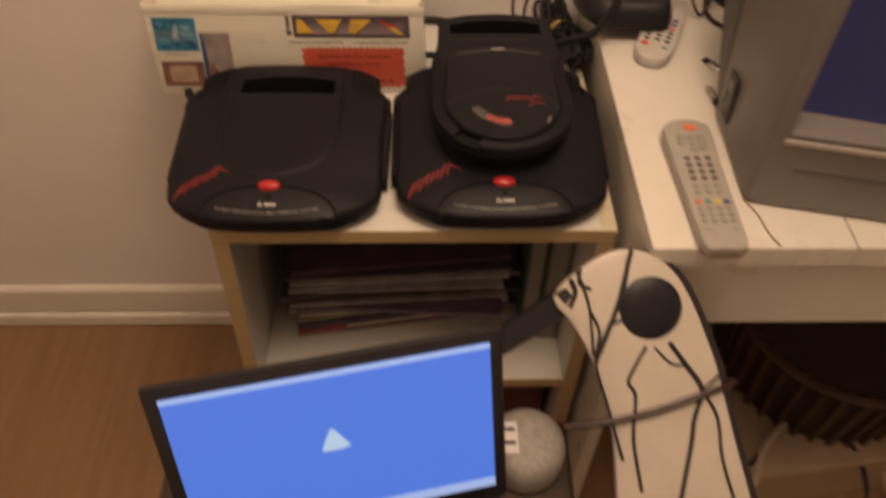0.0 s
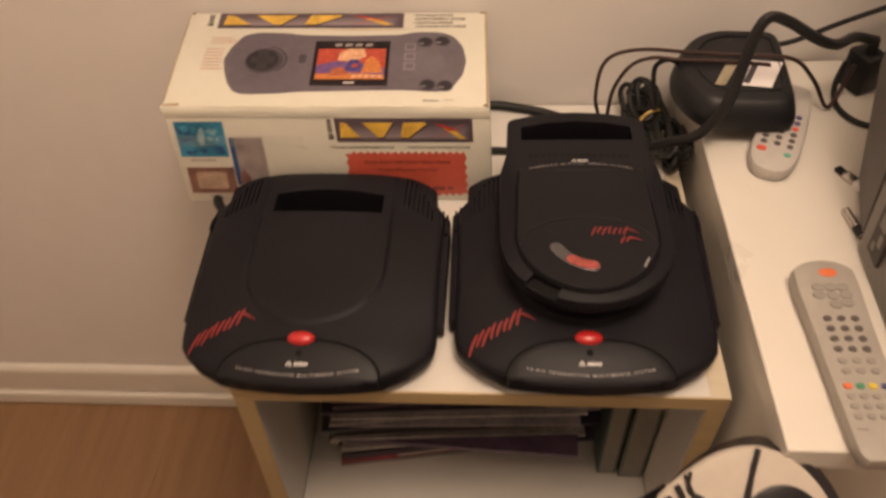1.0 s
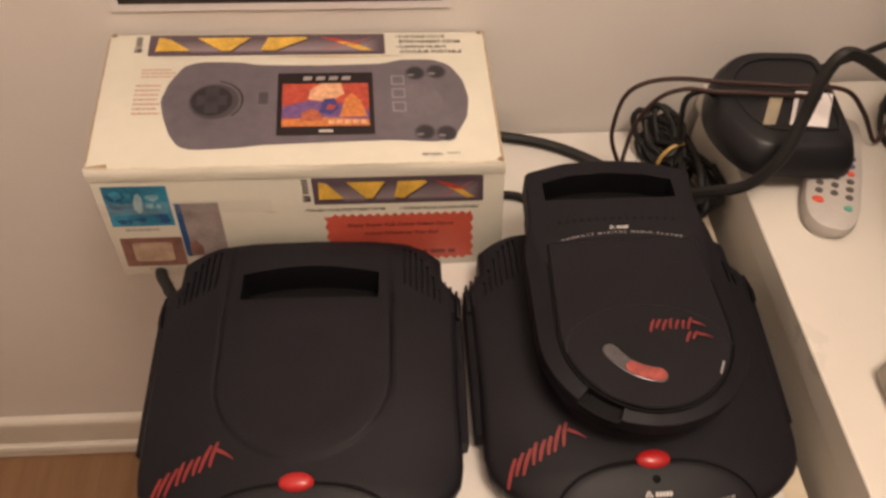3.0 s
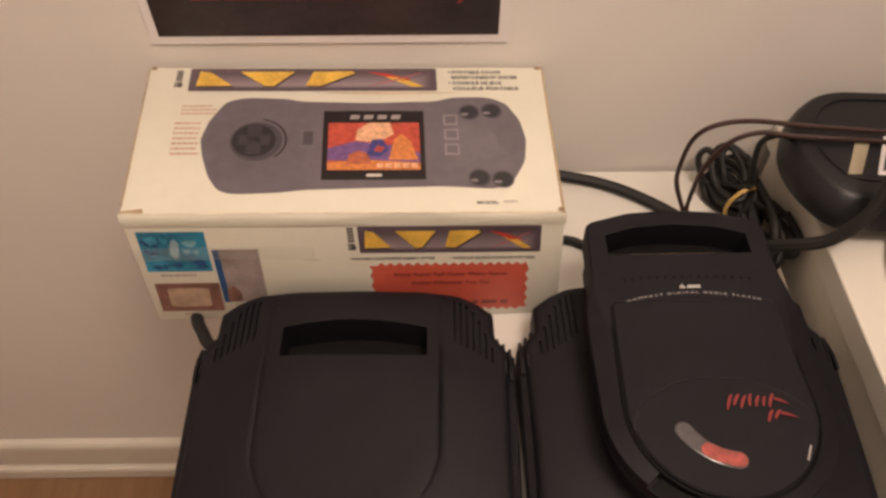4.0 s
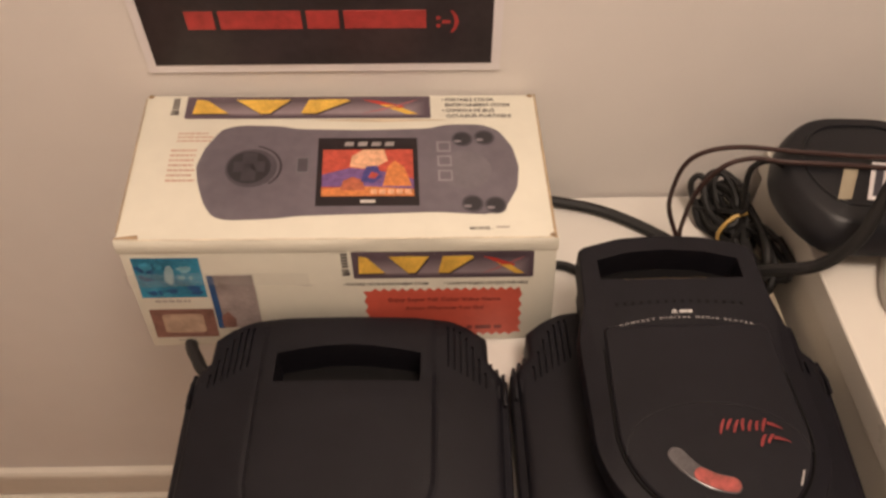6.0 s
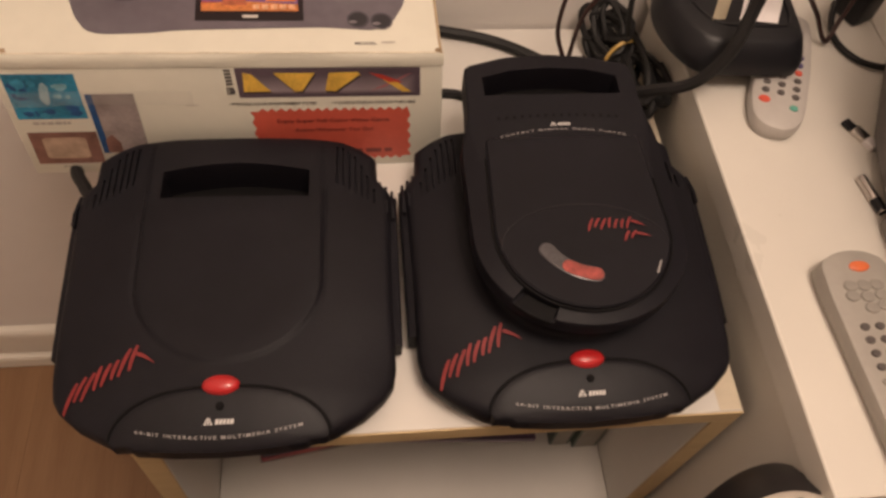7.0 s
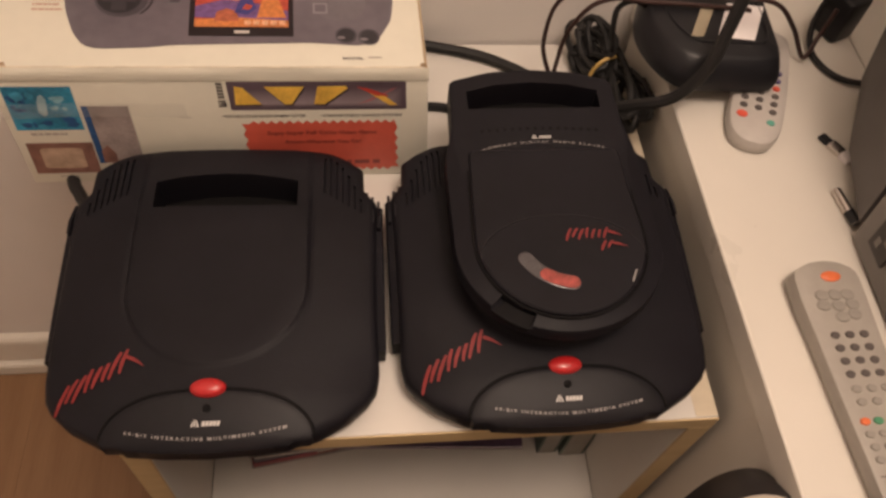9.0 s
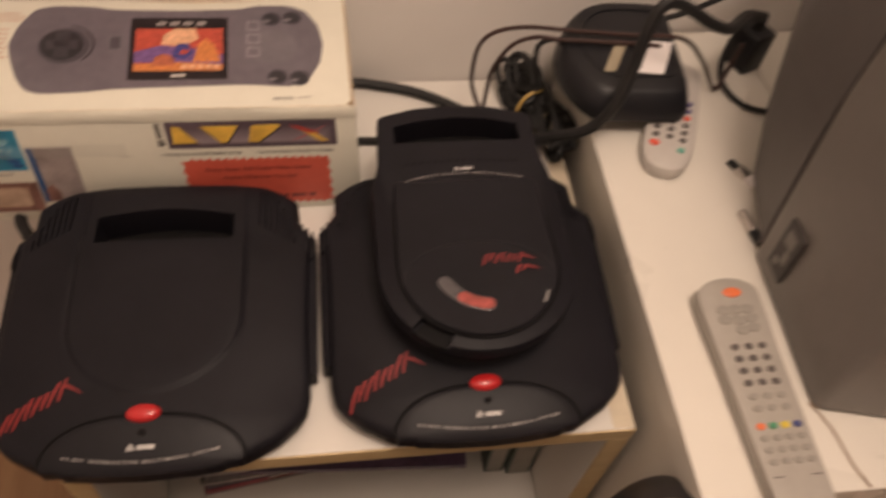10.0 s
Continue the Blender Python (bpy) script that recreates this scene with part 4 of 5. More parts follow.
def television():
    tv = thing("television", pose(0.543, -0.423, DZ, 0, 0, -13), "silver tube television standing on the desk, screen glowing dim blue", "television")
    # the front cabinet: front face along local x, depth along local y
    W, H = 0.60, 0.47
    def section(z, inset, lean):
        """The cabinet's plan at a height; its sides lean outwards towards the rear."""
        pts = rounded([(0, 0), (W, 0), (W + 0.02, 0.12), (-0.026, 0.136)], 0.008, 3)
        return [(px + (inset if px < 0.3 else -inset) - (lean * max(0.0, py) / 0.13 if px < 0.3 else 0), py + (inset if py < 0.05 else 0), z) for px, py in pts]
    cab = part("front_cabinet", loft([section(0.0, 0.004, 0), section(0.004, 0, 0), section(0.18, 0, 0.014), section(H - 0.004, 0, 0.012), section(H, 0.004, 0.012)]), TVGREY, tv, "silver plastic front cabinet", smooth=True)
    carve(cab, loft([[(0.010, -0.02, 0.085), (W - 0.022, -0.02, 0.085), (W - 0.022, -0.02, H - 0.03), (0.010, -0.02, H - 0.03)], [(0.020, 0.028, 0.097), (W - 0.034, 0.028, 0.097), (W - 0.034, 0.028, H - 0.042), (0.020, 0.028, H - 0.042)]]))
    scr = bmesh.new()
    nx, nz = 16, 12
    grid = [[scr.verts.new((0.0165 + (W - 0.045) * i / nx, 0.016 + 0.012 * ((2 * i / nx - 1) ** 2 + (2 * k / nz - 1) ** 2) * 0.5, 0.093 + (H - 0.131) * k / nz)) for i in range(nx + 1)] for k in range(nz + 1)]
    for k in range(nz):
        for i in range(nx):
            scr.faces.new((grid[k][i], grid[k][i + 1], grid[k + 1][i + 1], grid[k + 1][i]))
    part("screen", scr, TVSCREEN, tv, "dim blue glass screen", smooth=True)
    part("screen_lip", brick(0.012, W - 0.024, -0.0015, 0.010, 0.0785, 0.0845, 0.001, 1), mat("pale_silver_lip", (0.42, 0.38, 0.36), 0.35), tv, "pale lip under the screen")
    part("lower_trim_line", brick(0.03, W - 0.03, -0.0012, 0.002, 0.05, 0.054, 0.0006, 1), TVBACK, tv)
    shell = lambda y, lo, mid_, hi_, zt: [(lo, y, 0.004), (W - lo * 0.5, y, 0.004), (W - hi_ * 0.5, y, zt), (hi_, y, zt), (mid_, y, 0.15)]
    hb = loft([shell(0.1375, -0.0245, -0.0375, -0.036, H - 0.012), shell(0.21, -0.020, -0.050, -0.040, H - 0.03), shell(0.30, 0.004, -0.022, 0.000, H - 0.09), shell(0.36, 0.08, 0.06, 0.08, H - 0.16)])
    bmesh.ops.bevel(hb, geom=[e for e in hb.edges if abs(e.verts[0].co.y - e.verts[1].co.y) > 0.03], offset=0.012, segments=3, affect="EDGES")
    part("rear_housing", hb, TVBACK, tv, "grey tapered rear housing", smooth=True)
    bd = part("side_badge", brick(-0.0016, 0.0016, -0.0120, 0.0120, -0.027, 0.027, 0.0006, 1), TVSLOT, tv, "dark plastic badge with pale bars")
    bd.matrix_local = pose(-0.0230, 0.105, 0.047, 0, -4, 10.5)
    for y0, y1, z0, z1 in ((-0.006, 0.006, 0.006, 0.020), (-0.007, -0.001, -0.010, 0.003), (0.001, 0.006, -0.020, -0.012)):
        pb = part("badge_bar", brick(-0.0004, 0.0004, y0, y1, z0, z1), TVGREY, bd)
        pb.matrix_local = pose(-0.0018, 0, 0)
    return tv


television()

# ---- remote controls ----
REMOTEGREY = mat("grey_remote_plastic", (0.36, 0.335, 0.30), 0.45, var=0.08, scale=25, bump=0.1, bump_scale=600)
REMOTEPALE = mat("pale_grey_remote_plastic", (0.50, 0.47, 0.44), 0.42, var=0.08, scale=25, bump=0.08, bump_scale=600)
KEYDARK = mat("dark_rubber_key", (0.10, 0.085, 0.08), 0.6, var=0.15, scale=60)
KEYGREY = mat("grey_rubber_key", (0.30, 0.28, 0.25), 0.6, var=0.1, scale=60)
KEY_PAINT = {"orange": mat("orange_key", (0.72, 0.17, 0.06), 0.45), "green": mat("green_key", (0.07, 0.26, 0.14), 0.5), "yellow": mat("yellow_key", (0.65, 0.50, 0.06), 0.5), "blue": mat("blue_key", (0.05, 0.06, 0.18), 0.5),
        "red": mat("red_key", (0.70, 0.10, 0.06), 0.45), "teal": mat("teal_key", (0.12, 0.38, 0.30), 0.5), "violet": mat("violet_key", (0.10, 0.08, 0.20), 0.5)}


def keypad(parent, cells, top, mesh_cache={}):
    for x, y, rx, ry, m in cells:
        key = (parent.name, round(rx, 5), round(ry, 5), m.name)
        mm = pose(x, y, top(x, y))
        if key not in mesh_cache:
            k = part("key", lathe([(1, -0.001), (1, 0.0008), (0.86, 0.0015), (0.3, 0.0018)], 14, sx=rx, sy=ry), m, parent, smooth=True)
            k.matrix_local = mm
            mesh_cache[key] = k
        else:
            same("key", mesh_cache[key], mm, parent)


def long_remote():
    r = thing("remote_control", pose(0.5035, -0.409, DZ, 0, 0, 0.5), "long grey television remote control with rubber keys, lying on the desk", "remote control", "remote controls")
    L = 0.089
    half = [(0.0195, -L), (0.0215, -L + 0.01), (0.0225, -0.03), (0.024, 0.03), (0.0255, 0.06), (0.025, 0.082), (0.012, 0.0885), (0.0, 0.090)]
    out = [tuple(p) for p in resample(rounded(half + [(-x, y) for x, y in half[-2::-1]], 0.004, 2), 80)]
    top = lambda x, y: 0.0175 + 0.004 * max(0, y / 0.09) ** 2 - 0.9 * x * x
    rings = [[(x * 0.86, y * 0.97, 0.0) for x, y in out], [(x * 0.95, y * 0.99, 0.004) for x, y in out], [(x, y, 0.012) for x, y in out], [(x * 0.96, y * 0.992, top(x, y) - 0.0008) for x, y in out],
             [(x * 0.86, y * 0.97, top(x * 0.86, y)) for x, y in out], [(x * 0.4, y * 0.8, top(x * 0.4, y * 0.8)) for x, y in out]]
    part("case", loft(rings), REMOTEGREY, r, smooth=True)
    cells = [(0.002, 0.076, 0.0075, 0.0042, KEY_PAINT["orange"])]
    cells += [(dx * 0.0105, 0.053 + dy * 0.0085, 0.0052, 0.0042, KEYGREY) for dx, dy in ((0, 1), (1, 0.1), (-1, 0.1), (0, -1), (0, 0), (0.9, 1), (-0.9, 1), (0.9, -0.8))]
    for j in range(4):
        cells += [(-0.0105 + 0.0105 * i, 0.031 - 0.0095 * j, 0.0033, 0.0027, KEYDARK) for i in range(3)]
    for j in range(2):
        cells += [(-0.0105 + 0.0105 * i, -0.008 - 0.009 * j, 0.0036, 0.0027, KEYGREY) for i in range(3)]
    cells += [(-0.0135 + 0.009 * i, -0.030, 0.0034, 0.0026, KEY_PAINT[c]) for i, c in enumerate(("orange", "green", "yellow", "blue"))]
    for j in range(3):
        cells += [(-0.0135 + 0.009 * i, -0.0385 - 0.0082 * j, 0.0033, 0.0025, KEYGREY) for i in range(4)]
    keypad(r, cells, top)
    part("flap_line", brick(-0.0175, 0.0175, -0.0655, -0.0647, 0.0165, 0.0174), KEYDARK, r)
    return r


def short_remote():
    r = thing("remote_control", pose(0.5200, -0.134, DZ, 0, 0, -24), "short pale grey remote control with red key, tucked under the adapter", "remote control", "remote controls")
    half = [(0.0, -0.075), (0.012, -0.073), (0.0195, -0.064), (0.0232, -0.045), (0.0232, 0.0), (0.021, 0.045), (0.017, 0.068), (0.0, 0.073)]
    out = [tuple(p) for p in resample(rounded(half + [(-x, y) for x, y in half[-2:0:-1]], 0.006, 3), 72)]
    top = lambda x, y: 0.0165 - 1.0 * x * x
    rings = [[(x * 0.88, y * 0.96, 0.0) for x, y in out], [(x * 0.97, y * 0.99, 0.004) for x, y in out], [(x, y, 0.010) for x, y in out], [(x * 0.95, y * 0.985, 0.0145) for x, y in out],
             [(x * 0.8, y * 0.93, top(x * 0.8, y)) for x, y in out], [(x * 0.35, y * 0.8, top(x * 0.35, y)) for x, y in out]]
    part("case", loft(rings), REMOTEPALE, r, smooth=True)
    cells = [(-0.0125, -0.047, 0.0048, 0.0036, KEY_PAINT["red"]), (0.0115, -0.049, 0.0035, 0.0029, KEY_PAINT["teal"])]
    for j in range(6):
        for i in range(3):
            c = KEYDARK
            if j == 3 and i == 2:
                c = KEY_PAINT["red"]
            if j >= 4 and i == 2:
                c = KEY_PAINT["violet"]
            cells.append((-0.0125 + 0.0122 * i, -0.036 + 0.0098 * j - (0.0 if i != 1 else -0.001), 0.0032, 0.0028, c))
    keypad(r, cells, top)
    part("end_lens", brick(-0.003, 0.003, -0.0735, -0.071, 0.0075, 0.0115, 0.001, 1), PIT, r)
    return r


long_remote()
short_remote()

# ---- adapter, plugs and cables ----
def adapter():
    a = thing("power_adapter", pose(0.486, -0.086, DZ, 0, 0, -3), "black oval mains adapter with stickers, resting on a remote control", "power adapter")
    base = [(-0.045, -0.066), (0.032, -0.065), (0.043, -0.060), (0.045, 0.0), (0.046, 0.064), (0.038, 0.073), (-0.03, 0.073), (-0.058, 0.050), (-0.073, 0.012), (-0.072, -0.018), (-0.062, -0.044)]
    out = [tuple(p) for p in resample(rounded(base, 0.02, 4), 72)]
    sc = lambda s, z, dy=0.0: [(x * s, y * s + dy, z) for x, y in out]
    body = part("case", loft([sc(0.93, 0.0172), sc(0.985, 0.020), sc(1.0, 0.026), sc(0.985, 0.033), sc(0.95, 0.040, 0.002), sc(0.90, 0.0465, 0.003), sc(0.85, 0.0492, 0.004), sc(0.4, 0.0505, 0.004)]), BLACKSMOOTH, a, smooth=True)
    for x, y in ((-0.024, -0.03), (-0.024, 0.040), (0.036, 0.045)):
        part("foot", lathe([(0.006, 0.0), (0.006, 0.02)], 12, cx=x, cy=y), RUBBER, a)
    ring = bmesh.new()
    tube([(x * 0.70, y * 0.68 + 0.006, 0.0503) for x, y in out[::3]] + [(out[0][0] * 0.70, out[0][1] * 0.68 + 0.006, 0.0503)], 0.0011, 6, 2, ring)
    part("top_ridge", ring, BLACKSMOOTH, a, smooth=True)
    up = lambda u, v, e: (u, v, 0.0508 + e)
    st = part("sticker", loft([[(*up(u, v, 0.0), )for u, v in q] for q in ([(-0.020, 0.004), (-0.008, 0.005), (-0.026, -0.033), (-0.037, -0.034)],)] + [[up(u, v, 0.0004) for u, v in [(-0.020, 0.004), (-0.008, 0.005), (-0.026, -0.033), (-0.037, -0.034)]]]), mat("beige_sticker", (0.36, 0.31, 0.22), 0.5, var=0.15, scale=80), a, "beige rating sticker")
    wq = [(0.004, 0.010), (0.036, 0.007), (0.017, -0.036), (-0.014, -0.033)]
    st = part("sticker", loft([[up(u, v, 0.0) for u, v in wq], [up(u, v, 0.0004) for u, v in wq]]), PAPER, a, "white sticker with a handwritten word bar")
    part("word_bar", loft([[up(u, v, e) for u, v in [(0.006, 0.005), (0.012, 0.0045), (-0.003, -0.030), (-0.009, -0.029)]] for e in (0.0004, 0.0007)]), mat("pen_ink", (0.05, 0.045, 0.06), 0.6), st, "dark handwritten word as a bar")
    return a


adapter()


def cable(name, pts, r, m, label, category="cable", n=8):
    return tagged(part(name, tube(pts, r, n, 7), m, smooth=True), label, category, "cables")


cable("power_cable", [(-0.030, -0.222, SH + 0.0052), (-0.046, -0.205, SH + 0.0050), (-0.058, -0.19, SH + 0.0045), (-0.066, -0.16, SH + 0.0045), (-0.03, -0.09, SH + 0.0045), (0.06, -0.05, SH + 0.005), (0.16, -0.022, SH + 0.005), (0.225, -0.012, SH + 0.006), (0.255, -0.016, SH + 0.006), (0.289, -0.026, SH + 0.006), (0.319, -0.042, SH + 0.006),
                      (0.351, -0.068, SH + 0.007), (0.372, -0.10, SH + 0.015), (0.381, -0.132, SH + 0.040), (0.402, -0.148, 0.772), (0.430, -0.160, 0.793), (0.448, -0.160, 0.825), (0.458, -0.147, 0.858), (0.464, -0.138, 0.888), (0.474, -0.133, 0.904), (0.493, -0.130, 0.898), (0.524, -0.128, 0.879), (0.552, -0.112, 0.862), (0.586, -0.075, 0.846), (0.619, -0.054, 0.828)],
      0.0052, RUBBER, "thick black mains cable across the shelf and over the adapter")
cable("signal_cable", [(0.10, -0.10, SH + 0.004), (0.20, -0.094, SH + 0.0045), (0.244, -0.093, SH + 0.0045), (0.262, -0.10, SH + 0.0045), (0.29, -0.12, SH + 0.0045), (0.32, -0.13, SH + 0.005)], 0.0042, RUBBER, "black cable running under the cardboard box")
cable("thin_cable", [(0.36, -0.088, SH + 0.003), (0.354, -0.07, 0.727), (0.345, -0.061, 0.749), (0.342, -0.06, 0.770), (0.345, -0.06, 0.803), (0.359, -0.06, 0.819), (0.388, -0.06, 0.824), (0.43, -0.068, 0.8255), (0.48, -0.075, 0.826), (0.53, -0.08, 0.825), (0.557, -0.085, 0.802), (0.575, -0.095, 0.776), (0.59, -0.08, 0.785), (0.60, -0.07, 0.81)],
      0.0021, BROWNWIRE, "thin dark brown twin wire arching to the adapter")
cable("thin_cable", [(0.364, -0.09, SH + 0.003), (0.356, -0.075, 0.727), (0.356, -0.07, 0.75), (0.359, -0.07, 0.783), (0.373, -0.07, 0.811), (0.394, -0.07, 0.8205), (0.418, -0.076, 0.822), (0.45, -0.082, 0.8245), (0.50, -0.086, 0.8230), (0.508, -0.087, 0.8215)],
      0.0021, BROWNWIRE, "thin dark brown twin wire arching to the adapter")
cable("adapter_cord", [(0.425, -0.072, 0.812), (0.411, -0.07, 0.818), (0.399, -0.068, 0.808), (0.402, -0.066, 0.78), (0.41, -0.064, 0.75), (0.415, -0.062, 0.73)], 0.0026, RUBBER, "black cord leaving the adapter")
cable("adapter_cord", [(0.52, -0.028, 0.805), (0.55, -0.028, 0.812), (0.60, -0.022, 0.832), (0.655, -0.02, 0.852), (0.70, -0.03, 0.860)], 0.0030, RUBBER, "black cord running up behind the television")
cable("plug_cord", [(0.600, -0.050, 0.80), (0.590, -0.066, 0.784), (0.587, -0.086, 0.775), (0.594, -0.110, 0.774), (0.612, -0.124, 0.774), (0.650, -0.130, 0.775)], 0.0028, RUBBER, "black cord between plug and television")
cable("thin_lead", [(0.543, -0.418, DZ + 0.0015), (0.552, -0.44, DZ + 0.0015), (0.556, -0.465, DZ + 0.0015), (0.562, -0.482, DZ + 0.002)], 0.0007, mat("tan_lead", (0.30, 0.21, 0.14), 0.5), "thin tan lead on the desktop", n=6)

rb = random.Random(4)
bundle = thing("cable_bundle", pose(0.404, -0.06, SH), "coiled black cable tied with a yellow band", "cable")


def coil(cx, cy, w, l, tw, z, lean):
    pts = []
    for q in range(13):
        a = 2 * math.pi * q / 12
        u, v = w * math.cos(a) + rb.uniform(-0.0015, 0.0015), l * math.sin(a) + rb.uniform(-0.003, 0.003)
        pts.append((cx + u * math.cos(tw) + v * math.sin(tw), cy + v * math.cos(tw) - u * math.sin(tw), max(0.003, z + lean * v + 0.010 * math.cos(a) + rb.uniform(-0.002, 0.002))))
    part("loop", tube(pts, 0.0031, 7, 3), RUBBER, bundle, smooth=True)


for k in range(11):
    coil(-0.004 + rb.uniform(-0.006, 0.006), 0.014 + rb.uniform(-0.006, 0.006), rb.uniform(0.004, 0.011), rb.uniform(0.020, 0.031), rb.uniform(-0.9, 0.1), 0.013 + 0.0026 * k, rb.uniform(-0.2, 0.35))
for k in range(8):
    coil(0.015 + rb.uniform(-0.005, 0.005), -0.038 + rb.uniform(-0.008, 0.008), rb.uniform(0.004, 0.011), rb.uniform(0.024, 0.036), rb.uniform(-0.5, 0.1), 0.012 + 0.003 * k, rb.uniform(-0.1, 0.2))
tie = [(0.004 + 0.017 * math.cos(a), -0.006 + 0.006 * math.cos(a), 0.021 + 0.019 * math.sin(a)) for a in [2 * math.pi * q / 12 for q in range(13)]]
part("tie_band", tube(tie, 0.0018, 6, 2), mat("yellow_tie", (0.55, 0.36, 0.10), 0.5), bundle, "yellow tie band", smooth=True)

plug = thing("mains_plug", pose(0.619, -0.054, DZ, 0, 0, 24), "black plug brick standing on the desk by the wall", "plug")
part("case", brick(-0.013, 0.014, -0.015, 0.017, 0.0, 0.045, 0.004, 3), BLACKSMOOTH, plug, smooth=True)
part("cord_collar", lathe([(0.006, 0.0452), (0.005, 0.054), (0.004, 0.057)], 12), RUBBER, plug, smooth=True)

CHROME = mat("bright_metal", (0.62, 0.58, 0.55), 0.25, 1.0, var=0.1, scale=40)
usb = thing("usb_stick", pose(0.5700, -0.202, DZ, 0, 0, -62), "small usb stick with dark cap and white body", "usb stick")
part("connector", brick(-0.019, -0.009, -0.0038, 0.0038, 0.001, 0.0045, 0.0005, 1), BLACKSMOOTH, usb, "dark metal connector")
part("body", brick(-0.0088, 0.004, -0.0045, 0.0045, 0.0, 0.0055, 0.001, 2), CHROME, usb, smooth=True)
part("cap", brick(0.0042, 0.014, -0.0045, 0.0045, 0.0, 0.0055, 0.001, 2), PAPER, usb, "white plastic end", smooth=True)
bat = thing("battery", pose(0.5535, -0.262, DZ + 0.0042, 90, 0, 8), "small silver battery lying beside the television", "battery")
part("shell", lathe([(0.002, -0.018), (0.0036, -0.018), (0.004, -0.017), (0.004, 0.008), (0.004, 0.016)], 18), CHROME, bat, smooth=True)
part("end_sleeve", lathe([(0.0041, 0.004), (0.00415, 0.0045), (0.00415, 0.0155), (0.002, 0.0164)], 18), BLACKSMOOTH, bat, "black printed sleeve", smooth=True)

# ---- inside the shelf ----
MIDZ = 0.405
BINDERSPINE = mat("pale_binder_card", (0.27, 0.25, 0.22), 0.5, var=0.15, scale=40)
PAGE = mat("magazine_pages", (0.62, 0.57, 0.50), 0.7, var=0.2, scale=60, stretch=(1, 1, 30))
spines = [(0.05, 0.045, 0.05), (0.36, 0.05, 0.055), (0.34, 0.32, 0.30), (0.09, 0.05, 0.10), (0.05, 0.045, 0.05), (0.22, 0.17, 0.07), (0.06, 0.05, 0.07)]
spines += [(0.26, 0.05, 0.06), (0.13, 0.08, 0.14), (0.05, 0.045, 0.06), (0.30, 0.28, 0.27), (0.10, 0.085, 0.08)]
z = MIDZ
rm = random.Random(12)
for i in range(20):
    col = {7: (0.40, 0.37, 0.35), 13: (0.36, 0.33, 0.36), 16: (0.45, 0.42, 0.40), 19: (0.10, 0.065, 0.09)}.get(i, spines[i % 12])
    th = (0.005, 0.008, 0.004, 0.006, 0.005, 0.009, 0.004)[i % 7]
    th = {0: 0.004, 1: 0.010, 2: 0.012, 3: 0.004, 4: 0.011}.get(i, th)
    col = {0: (0.36, 0.33, 0.30), 1: (0.30, 0.035, 0.05), 2: (0.05, 0.03, 0.055), 3: (0.40, 0.37, 0.34), 4: (0.15, 0.11, 0.03)}.get(i, col)
    turn, dx, dy = 6 + rm.uniform(-3.5, 3.0) - (6 if i in (8, 13, 16) else 0), rm.uniform(-0.010, 0.014), rm.uniform(-0.008, 0.010)
    if i < 5:
        turn, dx, dy = 8.2 + 0.5 * (i % 2), 0.002 * (i % 3), 0.001 * i
    w = 0.300 - 0.014 * (i % 3)
    mg = thing("magazine", pose(0.046 + dx, -0.329 + dy, z, 0, 0, turn), "worn magazine lying in a stack on the shelf", "magazine", "stack of magazines")
    cm = mat("magazine_cover", col, 0.4, var=0.5, scale=30)
    part("page_block", brick(0.001, w - 0.001, 0.001, 0.209, 0.0011, th - 0.0011), PAGE, mg)
    part("cover", brick(0, w, 0.0, 0.21, th - 0.0012, th, 0.0, 1), cm, mg)
    part("cover", brick(0, w, 0.0, 0.21, 0.0, 0.0012, 0.0, 1), cm, mg)
    if i not in (0, 3) and i % 4 != 1 or i == 1:
        part("spine", brick(0, w * (0.24 if i == 1 else 1), -0.0006, 0.0009, 0.0, th, 0.0, 1), cm, mg)
    z += th + 0.0006
for i, (x, th, col) in enumerate(((0.353, 0.022, (0.06, 0.085, 0.075)), (0.378, 0.028, (0.09, 0.12, 0.10)))):
    bd = thing("ring_binder", pose(x + 0.006, -0.329 - 0.004 * i, MIDZ, 0, 0, 0), ("narrow ring binder with dark green covers standing on the shelf", "wide ring binder with grey spine standing on the shelf")[i], "binder", "upright binders")
    cm = mat("binder_card", col, 0.5, var=0.15, scale=40)
    part("cover", brick(0, 0.0025, 0, 0.23, 0, 0.262, 0.0006, 1), cm, bd)
    part("cover", brick(th - 0.0025, th, 0, 0.23, 0, 0.262, 0.0006, 1), cm, bd)
    part("spine", brick(0.0026, th - 0.0026, 0, 0.0025, 0, 0.262, 0.0006, 1), BINDERSPINE, bd, "pale grey spine")
    part("page_block", brick(0.003, th - 0.003, 0.004, 0.222, 0.004, 0.255), PAGE, bd)
for i, (x, w, h, col) in enumerate(((0.05, 0.10, 0.22, (0.05, 0.05, 0.10)), (0.17, 0.09, 0.25, (0.09, 0.03, 0.04)), (0.29, 0.11, 0.255, (0.10, 0.025, 0.03)))):
    gb = tagged(part("game_case", brick(x, x + w, -0.37, -0.16, 0.0782, 0.0782 + h, 0.002, 1), mat("dark_case_print", col, 0.4, var=0.5, scale=25)), ("dark blue storage box in the lower shelf", "dark red storage box in the lower shelf", "red and blue storage box in the lower shelf")[i], "box", "lower shelf boxes")

